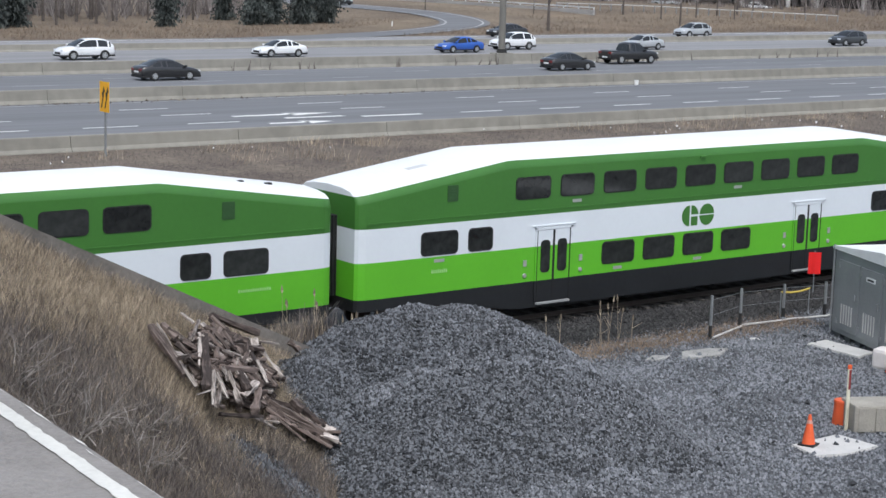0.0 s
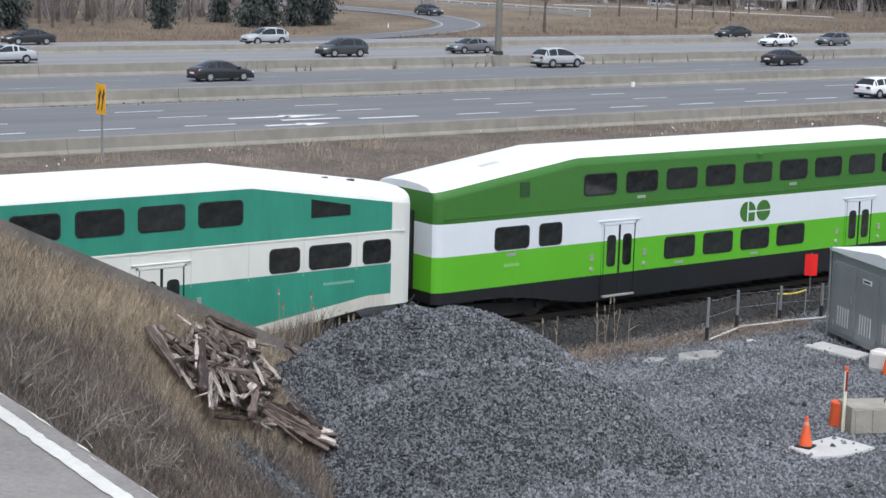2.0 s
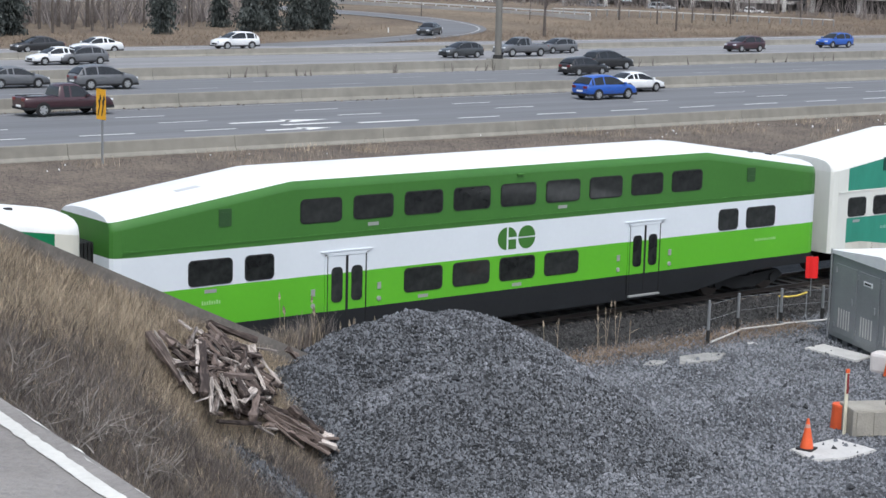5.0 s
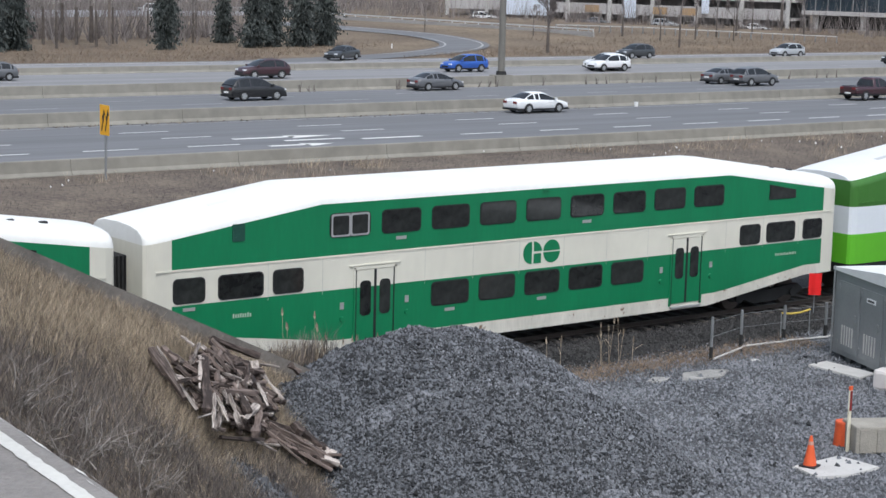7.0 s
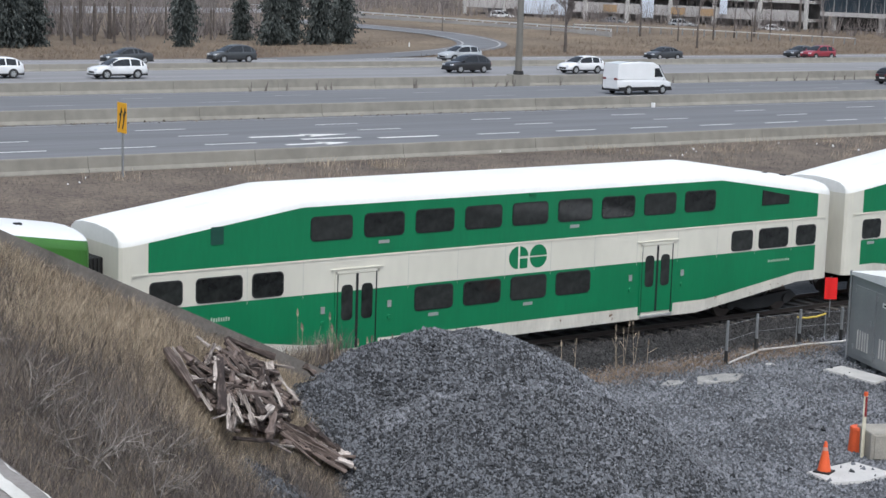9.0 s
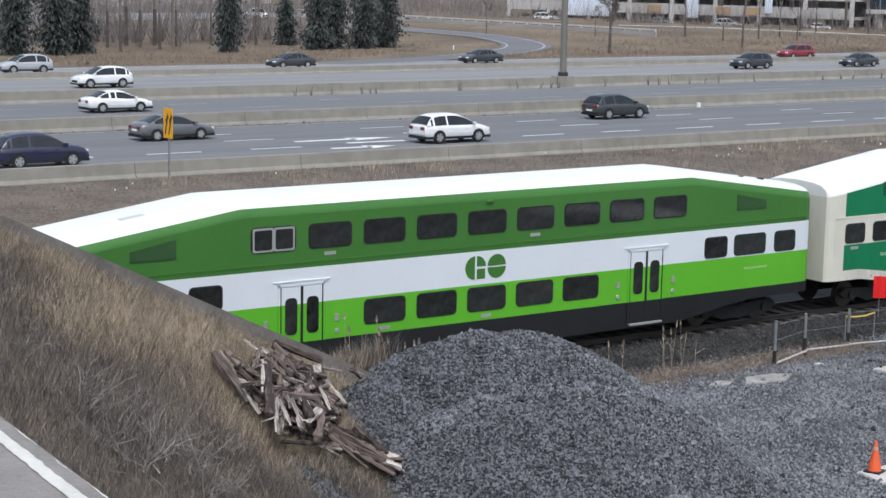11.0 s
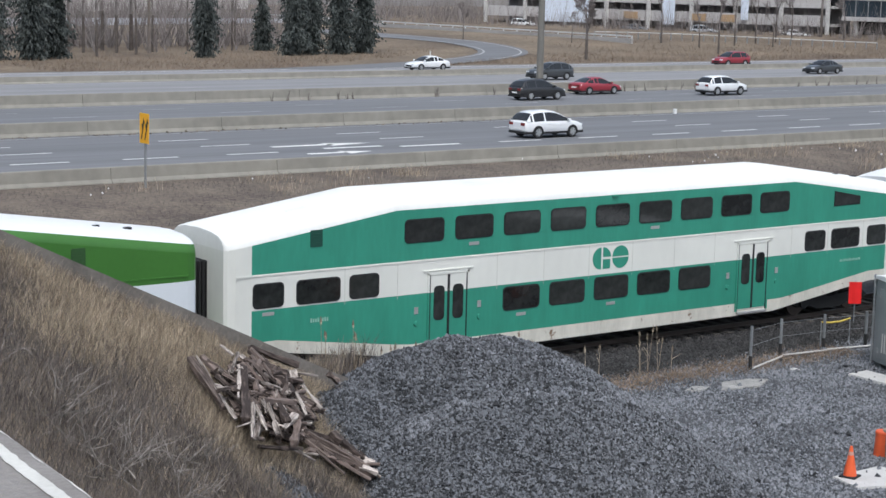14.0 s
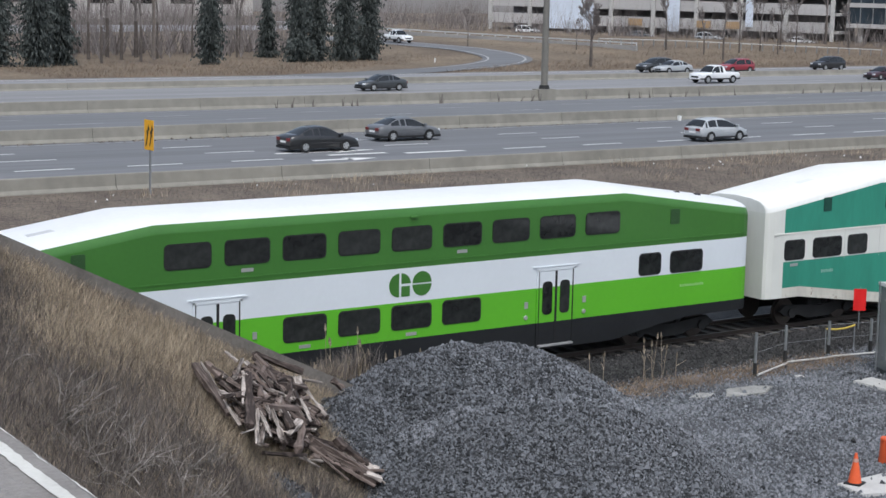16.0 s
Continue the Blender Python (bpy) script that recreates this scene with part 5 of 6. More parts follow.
beam(19.14, 29.71, -19, 1.28, 0.12, 0.30, 1)
beam(19.03, 29.99, 3, 0.83, 0.12, 0.28, 0)
beam(19.32, 29.91, -56, 0.35, 0.20, 0.42, 0)
beam(19.69, 29.96, -47, 0.44, 0.14, 0.30, 0)
beam(19.31, 29.66, -15, 1.55, 0.16, 0.18, 0)
beam(19.25, 29.56, -20, 1.14, 0.10, 0.12, 0)
beam(19.86, 29.60, -45, 0.52, 0.10, 0.25, 1)
beam(17.55, 29.16, 22, 1.57, 0.10, 0.15, 0)
beam(21.12, 32.91, -41, 0.37, 0.17, 0.20, 0)
beam(16.61, 28.87, 35, 0.75, 0.05, 0.50, 1)
beam(17.04, 31.17, -75, 0.38, 0.12, 0.25, 0)
beam(18.02, 29.81, -101, 0.49, 0.14, 0.50, 0)


def splinters():
    """Broken boards heaped every way between the larger timbers."""
    for k in range(420):
        if k % 7 == 6:
            x, y = rng.gauss(19.2, 0.5), rng.gauss(29.75, 0.16)
            a, top = rng.gauss(-0.3, 0.35), 0.22
        else:
            u, v = rng.uniform(-1, 1), rng.uniform(-1, 1)
            if u * u + v * v > 1:
                continue
            x, y = 18.3 + 1.25 * u + 0.25 * v, 30.85 + 0.55 * u + 1.1 * v
            a, top = rng.uniform(0, 6.28), 0.62 * (1 - 0.6 * (u * u + v * v))
        if y > 32.9:
            continue
        d, p = along(x, y, math.cos(a), math.sin(a), top * rng.uniform(0.2, 1.0))
        timber(p, d + Vector((0, 0, rng.uniform(-0.3, 0.4))), rng.uniform(0.2, 0.75), rng.uniform(0.05, 0.15), rng.uniform(0.035, 0.09), rng.random() < 0.3, rng.uniform(-1, 1))


splinters()


# ---- yard things ----
def equipment_shed():
    m = Matrix.Translation((40.05, 33.75, YARD)) @ Matrix.Rotation(math.atan2(-3.2, -1.3), 4, "Z")
    s = thing("equipment_shed", "grey sheet-metal trackside equipment cabinet on a skid base", "cabinet", m)
    # x runs along the door side, y into the cabinet
    L, D, Hh = 5.6, 2.6, 2.55
    bm = bmesh.new()
    box(bm, 0, L, 0, D, 0.16, Hh, 0.02)
    part("body", bm, SHED_METAL, s)
    bm = bmesh.new()
    prism(bm, [(-0.06, Hh), (L + 0.06, Hh), (L + 0.06, Hh + 0.08), (L / 2, Hh + 0.34), (-0.06, Hh + 0.08)], -0.06, D + 0.06)
    part("roof", bm, WHITE, s, "white shallow pitched roof")
    for k in range(9):
        part("skid", boxed(0.1 + k * 0.62, 0.42 + k * 0.62, 0.06, D - 0.1, 0.0, 0.17), SHED_DARK, s, "dark skid foot")
    for k in range(3):
        x = 0.32 + k * 1.3
        bm = boxed(x, x + 1.2, -0.03, 0.0, 0.3, 2.3, 0.01)
        d = part("cabinet_door", bm, SHED_METAL, s)
        for i in range(5):
            bm = boxed(x + 0.26 + i * 0.15, x + 0.305 + i * 0.15, -0.05, -0.03, 0.5, 1.05)
            part("louvre", bm, SLAB, d, "pale vertical louvre slot")
        bm = boxed(x + 1.0, x + 1.05, -0.07, -0.03, 1.25, 1.45, 0.008)
        part("door_handle", bm, GALV, d, "small metal handle")
        for z in (0.45, 2.05):
            part("hinge", boxed(x + 0.0, x + 0.05, -0.06, -0.03, z, z + 0.14), GALV, d)
    bm = boxed(1.95, 2.45, -0.045, -0.032, 1.95, 2.08)
    lab = part("name_plate", bm, WHITE, s, "white name plate with a dark bar")
    part("writing_bar", boxed(2.02, 2.38, -0.049, -0.045, 1.99, 2.04), BLACK, lab)
    bm = bmesh.new()
    tube(bm, (0.03, -0.05, 0.1), (0.03, -0.05, Hh + 0.12), 0.03, 0.03, 8)
    part("conduit", bm, GALV, s, "vertical steel conduit at the corner")


equipment_shed()


def slab(name, pts, z, h, label):
    bm = bmesh.new()
    a = [bm.verts.new((x, y, z)) for x, y in pts]
    b = [bm.verts.new((x, y, z + h)) for x, y in pts]
    n = len(pts)
    for i in range(n):
        bm.faces.new((a[i], a[(i + 1) % n], b[(i + 1) % n], b[i]))
    bm.faces.new(b)
    bm.faces.new(a[::-1])
    bmesh.ops.bevel(bm, geom=[e for e in bm.edges if abs(e.verts[0].co.z - e.verts[1].co.z) < 1e-5 and e.verts[0].co.z > z], offset=0.02, segments=2, affect="EDGES")
    single(name, bm, RUBBLE if "rubble" in name else SLAB, label, "slab")


slab("paving_slab", [(38.35, 33.15), (39.2, 33.2), (39.15, 31.4), (38.3, 31.25)], YARD - 0.03, 0.11, "flat pale concrete slab before the cabinet doors")
slab("paving_slab", [(30.0, 26.2), (31.6, 26.25), (31.65, 25.1), (30.6, 25.0), (29.8, 25.3)], YARD - 0.03, 0.1, "flat pale concrete slab on the stone yard")
slab("chamber_lid", [(37.45, 34.45), (37.6, 34.65), (37.8, 34.55), (37.75, 34.35)], YARD - 0.01, 0.05, "small pale chamber lid set in stone")
slab("concrete_rubble", [(33.9, 33.6), (34.6, 34.3), (35.6, 34.2), (36.0, 33.9), (35.2, 33.4)], YARD - 0.03, 0.09, "flat broken concrete patch in the stone")
slab("concrete_rubble", [(33.0, 34.1), (33.6, 34.4), (34.0, 34.1), (33.5, 33.8)], YARD - 0.03, 0.08, "flat broken concrete patch in the stone")


def traffic_cone(x, y, z, name="traffic_cone"):
    c = thing(name, "orange traffic cone with a pale collar on a dark base", "traffic cone", pose(x, y, z, 0, 0, 20), group="traffic cones")
    part("base", boxed(-0.19, 0.19, -0.19, 0.19, 0, 0.04, 0.012), BLACK, c, "black rubber base")
    part("cone", tube(bmesh.new(), (0, 0, 0.04), (0, 0, 0.7), 0.15, 0.028, 20), ORANGE, c)
    part("collar", tube(bmesh.new(), (0, 0, 0.5), (0, 0, 0.58), 0.068, 0.052, 20), mat("dusty_collar", (0.55, 0.3, 0.24), 0.6, var=0.2), c, "worn pale collar")
    return c


traffic_cone(30.31, 25.97, YARD + 0.07)
traffic_cone(37.75, 29.7, YARD)


def marker_stake():
    s = thing("marker_stake", "white marker stake with a red top panel", "marker post", pose(32.2, 26.5, YARD))
    part("stake", boxed(-0.05, 0.05, -0.02, 0.02, -0.02, 1.55, 0.012), mat("cream_stake", (0.7, 0.66, 0.52), 0.6, var=0.1), s)
    part("red_panel", boxed(-0.035, 0.035, -0.027, -0.02, 0.98, 1.45), mat("dark_red_reflector", (0.22, 0.02, 0.02), 0.5, var=0.2), s, "dark red reflector")
    part("cap", boxed(-0.052, 0.052, -0.024, 0.024, 1.46, 1.56, 0.01), ORANGE, s, "orange cap")


marker_stake()


def concrete_block():
    m = pose(33.0, 26.25, YARD, 0, 0, -28)
    b = thing("concrete_block", "grey cast concrete block with lifting loop", "concrete block", m)
    bm = bmesh.new()
    box(bm, -0.75, 0.95, -0.45, 0.45, 0, 0.66, 0.05)
    for k in range(4):
        box(bm, -0.66 + k * 0.42, -0.42 + k * 0.42, -0.475, -0.44, 0.05, 0.6, 0.01)
    part("block", bm, mat("block_concrete", (0.33, 0.31, 0.27), 0.9, var=0.22, scale=2.0, fine=24.0, bump=0.3), b)
    bm = bmesh.new()
    for k in range(8):
        a0, a1 = math.pi * k / 8, math.pi * (k + 1) / 8
        tube(bm, (0.3 + 0.09 * math.cos(a0), 0, 0.64 + 0.14 * math.sin(a0)), (0.3 + 0.09 * math.cos(a1), 0, 0.64 + 0.14 * math.sin(a1)), 0.014, 0.014, 6)
    part("lifting_loop", bm, UNDER, b, "dark steel lifting loop")
    d = thing("orange_drum", "orange plastic channelizing drum beside the concrete block", "drum", pose(32.58, 26.95, YARD))
    part("drum", tube(bmesh.new(), (0, 0, 0), (0, 0, 0.56), 0.23, 0.2, 20), ORANGE, d)
    part("rim", tube(bmesh.new(), (0, 0, 0.54), (0, 0, 0.59), 0.215, 0.2, 20), ORANGE, d)


concrete_block()
single("white_tank", boxed(-0.28, 0.28, -0.35, 0.35, 0, 0.55, 0.09), mat("translucent_white", (0.7, 0.66, 0.64), 0.5, var=0.1), "white plastic tank with rounded edges", "tank", pose(38.1, 30.1, YARD, 0, 0, 15))


def fence():
    f = thing("fence", "short wire fence of galvanised posts beside the track", "fence")
    tops = ((36.5, 35.1, 1.28), (38.55, 35.9, 1.15), (40.28, 35.8, 1.14), (41.9, 35.6, 1.1), (44.4, 35.4, 1.1))
    for x, y, h in tops:
        part("post", tube(bmesh.new(), (x, y, YARD - 0.05), (x, y, YARD + h), 0.045, 0.045, 10), GALV, f)
        part("post_foot", tube(bmesh.new(), (x, y, YARD), (x, y, YARD + 0.42), 0.055, 0.055, 10), UNDER, f, "rusty dark post foot")
    for (x, y, h), (x2, y2, h2) in zip(tops, tops[1:]):
        for k in (0.55, 0.9):
            part("wire", tube(bmesh.new(), (x, y, YARD + h * k), (x2, y2, YARD + h2 * k), 0.006, 0.006, 5), GALV, f)
        part("ground_pipe", tube(bmesh.new(), (x, y - 0.12, YARD + 0.09), (x2, y2 - 0.12, YARD + 0.07), 0.035, 0.035, 8), SLAB, f, "pale pipe lying along the fence")


fence()


def track_flag():
    f = thing("track_flag", "red flag board on a thin post by the track", "flag", pose(44.15, 38.05, -0.3, 0, 0, -38))
    part("post", tube(bmesh.new(), (0, 0, 0), (0, 0, 1.48), 0.018, 0.018, 8), GALV, f)
    bm = bmesh.new()
    n = 8
    a = [[bm.verts.new((-0.2 + 0.4 * i / n, -0.03 + 0.015 * math.sin(i * 1.1) + d, z)) for i in range(n + 1)] for d in (0, 0.012) for z in (0.74, 1.44)]
    for p, q in ((0, 1), (2, 3), (0, 2), (1, 3)):
        for i in range(n):
            bm.faces.new((a[p][i], a[p][i + 1], a[q][i + 1], a[q][i]))
    for i in (0, n):
        bm.faces.new((a[0][i], a[1][i], a[3][i], a[2][i]))
    part("flag", bm, RED, f)
    bm = bmesh.new()
    pts = [(40.75, 36.35, 0.46), (41.1, 36.3, 0.42), (41.5, 36.25, 0.43), (41.85, 36.2, 0.5)]
    for p, q in zip(pts, pts[1:]):
        tube(bm, p, q, 0.03, 0.03, 8)
    hose = single("yellow_hose", bm, HOSE, "short bent yellow hose hung by the fence", "hose")


track_flag()
single("hose_bracket", tube(tube(bmesh.new(), (41.85, 36.2, YARD), (41.85, 36.2, 0.52), 0.02, 0.02, 6), (40.75, 36.35, YARD), (40.75, 36.35, 0.47), 0.02, 0.02, 6), GALV, "thin steel pegs holding the hose", "bracket")
scatter("yard_grit", STONE, "scattered pale stones in the yard", "stones", [(x, y, surface_z(x, y)) for x, y in ((rng.uniform(20, 46), rng.uniform(22, 36)) for _ in range(260))], lambda x, y, z: stone_shape(x, y, z + 0.02, 0.05, 0.09))


# ---- the bridge parapet's painted edge ----
def parapet_paint():
    def ragged(bm, y0, y1, inner, outer, seed):
        rows, y = [], y0
        while y < y1:
            w = 0.0015 * noise.noise(Vector((y * 9, seed, 0))) + 0.003 * noise.noise(Vector((y * 41, seed, 0)))
            v = 0.0015 * noise.noise(Vector((y * 7, seed + 5, 0))) + 0.0035 * noise.noise(Vector((y * 33, seed + 5, 0)))
            close = min(1.0, (y - y0) / 0.03, (y1 - y) / 0.03)
            c = (inner + outer) / 2
            rows.append((y, c + (inner - c) * close + v * close, c + (outer - c) * close + w * close))
            y += 0.01
        va = [(bm.verts.new((a, yy, 0.002)), bm.verts.new((b, yy, 0.002))) for yy, b, a in rows]
        for p, q in zip(va, va[1:]):
            bm.faces.new((p[0], q[0], q[1], p[1]))

    bm = bmesh.new()
    ragged(bm, -6.5, 4.3, -0.057, -0.033, 0)
    single("painted_line", bm, PARAPET_WHITE, "flaking white paint line along the parapet top", "paint line", BRIDGE, kind="structure")
    bm = bmesh.new()
    local = random.Random(5)
    y = -3.0
    while y < 2.4:
        n = local.uniform(0.04, 0.16)
        o = local.uniform(-0.022, -0.004)
        ragged(bm, y, y + n, o - local.uniform(0.002, 0.006), o, y)
        y += n + local.uniform(0.0, 0.1)
    y = -3.0
    while y < 0.6:
        n = local.uniform(0.08, 0.3)
        o = local.uniform(-0.15, -0.125)
        ragged(bm, y, y + n * 0.5, o - local.uniform(0.008, 0.025), o, y + 50)
        y += n + local.uniform(0.1, 0.3)
    single("paint_flakes", bm, PARAPET_WHITE, "thin smears of white paint left on concrete", "paint", BRIDGE, kind="structure")


parapet_paint()


# ---- highway furniture ----
def lane_sign():
    s = thing("lane_sign", "yellow lane warning sign with black arrows on a steel post", "road sign", pose(37.65, 74.68, 0.4))
    part("post", boxed(-0.04, 0.04, -0.04, 0.04, -0.05, 3.4), GALV, s)
    board = part("board", boxed(-0.06, -0.04, -0.46, 0.46, 2.12, 3.5, 0.008), YELLOW, s, "yellow board")
    for y0 in (-0.22, 0.14):
        bm = bmesh.new()
        v = [(-0.068, y0 - 0.05, 2.3), (-0.068, y0 + 0.05, 2.3), (-0.068, y0 + 0.05, 2.75), (-0.068, y0 + 0.2, 3.0), (-0.068, y0 + 0.1, 3.02), (-0.068, y0 + 0.12, 3.3), (-0.068, y0 - 0.12, 3.05), (-0.068, y0 - 0.02, 3.02), (-0.068, y0 - 0.05, 2.78)]
        v = [(x, y - 0.34 * (z - 2.7), z) for x, y, z in v]
        quads(bm, v, [tuple(range(9))])
        part("arrow", bm, BLACK, board, "black arrow")
    return s


lane_sign()


def mast():
    p = thing("light_mast", "tall tapered steel highway light mast on a concrete plinth", "light mast", pose(96.9, 119.1, 0.5))
    part("plinth", boxed(-0.9, 0.9, -0.5, 0.5, 0, 0.98, 0.03), CONCRETE, p, "concrete plinth")
    part("flange", tube(bmesh.new(), (0, 0, 0.98), (0, 0, 1.3), 0.46, 0.4, 16), UNDER, p, "dark bolted base flange")
    part("shaft", tube(bmesh.new(), (0, 0, 1.3), (0, 0, 30), 0.3, 0.14, 16), mat("weathered_mast_steel", (0.2, 0.19, 0.17), 0.6, 0.3, var=0.12), p)
    part("lamp_ring", tube(bmesh.new(), (0, 0, 29.5), (0, 0, 29.9), 0.9, 0.9, 16), GALV, p)


mast()


def road_arrow(x0, y0, length, name="lane_arrow"):
    z = HIGHWAY + 0.008
    bm = bmesh.new()
    quads(bm, [(x0, y0 - 0.24, z), (x0 + length * 0.62, y0 - 0.26, z), (x0 + length * 0.62, y0 + 0.26, z), (x0, y0 + 0.24, z)], [(0, 1, 2, 3)])
    quads(bm, [(x0 + length * 0.55, y0 - 0.75, z), (x0 + length, y0, z), (x0 + length * 0.55, y0 + 0.75, z)], [(0, 1, 2)])
    single(name, bm, PAINT, "large white painted lane arrow on asphalt", "lane marking", kind="structure")


road_arrow(52.3, 88.1, 6.7)
road_arrow(52.2, 84.0, 4.2)
for x0, x1, y in ((54.6, 58.5, 86.2), (59.4, 63.6, 85.5)):
    bm = bmesh.new()
    quads(bm, [(x0, y - 0.22, HIGHWAY + 0.0105), (x1, y - 0.26, HIGHWAY + 0.0105), (x1, y + 0.2, HIGHWAY + 0.0105), (x0, y + 0.25, HIGHWAY + 0.0105)], [(0, 1, 2, 3)])
    single("painted_line", bm, PAINT, "broad white painted line on asphalt", "lane marking", kind="structure")
for k in range(26):
    x = rng.uniform(70, 140)
    bm = bmesh.new()
    for _ in range(3):
        tube(bm, (x + rng.uniform(-0.1, 0.1), 118.3, HIGHWAY - 0.02), (x + rng.uniform(-0.3, 0.3), 118.2, HIGHWAY + rng.uniform(0.3, 0.8)), 0.035, 0.012, 4)
    single("median_weed", bm, WEED, "dark dead weed at the median barrier", "weed", group="median weeds")
bm = bmesh.new()
tube(bm, (0, 0, 0), (0, 0, 0.34), 0.14, 0.17, 10)
single("white_pail", bm, WHITE, "white pail at the foot of the barrier", "pail", pose(92.7, 98.0, HIGHWAY))


def ramp():
    """The curved ramp beyond the highway, with a pale edge line."""
    outer = [(98, 153), (116.3, 158.0), (130.4, 166.5), (141, 174.5), (147, 183), (149, 193), (150, 205), (150.3, 220), (149, 240)]
    inner = [(92, 156.5), (112.0, 162.0), (124.3, 169.7), (133.5, 176), (139.6, 183), (143, 193), (144, 203), (143, 219), (141, 238)]
    bm, line = bmesh.new(), bmesh.new()
    pts = []
    for i in range(8):
        for k in range(6):
            f = k / 6
            pts.append(tuple(Vector(outer[i]).lerp(Vector(outer[i + 1]), f)) + tuple(Vector(inner[i]).lerp(Vector(inner[i + 1]), f)))
    for _ in range(24):
        pts = pts[:1] + [tuple((u + 2 * v + w) / 4 for u, v, w in zip(p, q, r)) for p, q, r in zip(pts, pts[1:], pts[2:])] + pts[-1:]
    up = lambda x, y: ground_height(x, y) + 0.07
    va = [(bm.verts.new((a, b, up(a, b))), bm.verts.new((c, d, up(c, d)))) for a, b, c, d in pts]
    for p, q in zip(va, va[1:]):
        bm.faces.new((p[0], q[0], q[1], p[1]))
    single("ramp_road", bm, ASPHALT, "curved asphalt ramp between banks of dry grass", "road", kind="structure")
    for f0, f1 in ((0.12, 0.16), (0.86, 0.9)):
        vl = []
        for a, b, c, d in pts[8:]:
            p, q = Vector((a, b)), Vector((c, d))
            u, w = p.lerp(q, f0), p.lerp(q, f1)
            vl.append((line.verts.new((u.x, u.y, up(u.x, u.y) + 0.02)), line.verts.new((w.x, w.y, up(w.x, w.y) + 0.02))))
        for p, q in zip(vl, vl[1:]):
            line.faces.new((p[0], q[0], q[1], p[1]))
    single("ramp_line", line, WORN_PAINT, "white edge lines along the ramp", "lane marking", kind="structure")


ramp()


# ---- trees ----
def spruce(x, y, h, w):
    w *= 1.2
    t = thing("spruce_tree", "tall dark green spruce in dry grass", "spruce tree", pose(x, y, ground_height(x, y) - 0.1), group="spruces beyond the highway")
    part("trunk", tube(bmesh.new(), (0, 0, 0), (0, 0, h * 0.9), 0.2, 0.05, 8), BARK, t, "dark straight trunk")
    bm = bmesh.new()
    z = 0.03 * h
    while z < h:
        f = 1 - z / h
        reach = w / 2 * (f ** 0.6) * min(1.0, 0.5 + 0.25 * z) * rng.uniform(0.5, 1.2) + 0.2
        n = max(9, int(30 * f) + 8)
        for k in range(n):
            a = 2 * math.pi * (k + rng.random() * 0.8) / n
            r = reach * rng.uniform(0.35, 1.0) * (1 + 0.6 * noise.noise(Vector((2 * math.cos(a) + x, 2 * math.sin(a) + y, z * 0.5))))
            lift = rng.uniform(-0.35, 0.35)
            d = Vector((math.cos(a), math.sin(a), 0))
            s = Vector((-d.y, d.x, 0))
            for j in range(7):
                g = (j + 0.4) / 7
                c = Vector((0, 0, z + lift + rng.uniform(-0.15, 0.15))) + d * r * g + Vector((0, 0, -0.32 * r * g * g))
                sz = 0.62 * (0.13 + 0.05 * w * (0.35 + 0.3 * f) * (1.15 - g)) * rng.uniform(0.6, 1.5)
                vs = [bm.verts.new(c + d * sz * u + s * sz * v + Vector((0, 0, q * 0.7 + rng.uniform(-0.2, 0.2)))) for u, v, q in ((-0.9, -0.2, 0.02), (0.2, -0.5, -0.14), (1.4, 0, -0.2), (0.2, 0.5, -0.14), (-0.9, 0.2, 0.02), (0, 0, 0.1))]
                for i in range(5):
                    bm.faces.new((vs[i], vs[(i + 1) % 5], vs[5]))
        z += 0.3 + 0.1 * rng.random()
    part("crown", bm, SPRUCE, t, "dense dark needled crown with a ragged outline")


for x, y, h, w in ((66.5, 179, 17, 5.2), (71.8, 177, 18, 5.0), (76.0, 176.2, 19, 5.0), (79.8, 179, 17, 4.6), (97.6, 179, 15, 3.4), (113.9, 194.2, 9, 3.6), (111.0, 182, 17, 4.2), (114.6, 184, 18, 3.8), (118.4, 183.5, 19, 4.6), (122.6, 185, 18, 4.4)):
    spruce(x, y, h, w)


def grow(bm, p, d, length, r, depth, spread):
    n = 3
    for k in range(n):
        q = p + d * (length / n)
        tube(bm, p, q, max(r, 0.026), max(r * 0.84, 0.022), 5 if depth > 1 else 3, False)
        p, r = q, r * 0.84
        d = (d + Vector((rng.uniform(-0.12, 0.12), rng.uniform(-0.12, 0.12), 0.04))).normalized()
        if depth > 0 and k > 0 or depth > 2:
            for _ in range(1 if depth > 2 else 2):
                s = (d + Vector((rng.uniform(-1, 1), rng.uniform(-1, 1), rng.uniform(-0.1, 0.7))) * spread).normalized()
                if depth > 0:
                    grow(bm, p, s, length * rng.uniform(0.5, 0.72), r * 0.6, depth - 1, spread)
    if depth > 0:
        grow(bm, p, d, length * 0.6, r * 0.8, depth - 1, spread)


def bare_tree(x, y, h, r, depth=4, spread=0.75, name="bare_tree", label="leafless winter tree with fine branches", material=None, lean=0.0):
    t = thing(name, label, "tree", pose(x, y, ground_height(x, y) - 0.1, 0, 0, rng.uniform(0, 360)), group="bare trees beyond the highway")
    r *= 1.3
    part("trunk", tube(bmesh.new(), (0, 0, 0), (lean, 0, h * 0.34), r, r * 0.8, 7), BARK, t, "dark trunk")
    bm = bmesh.new()
    grow(bm, Vector((lean, 0, h * 0.32)), Vector((0.1 * lean, 0, 1)).normalized(), h * 0.36, r * 0.8, depth, spread)
    part("crown", bm, material or HAZE_TWIG, t, "open crown of thin bare branches")


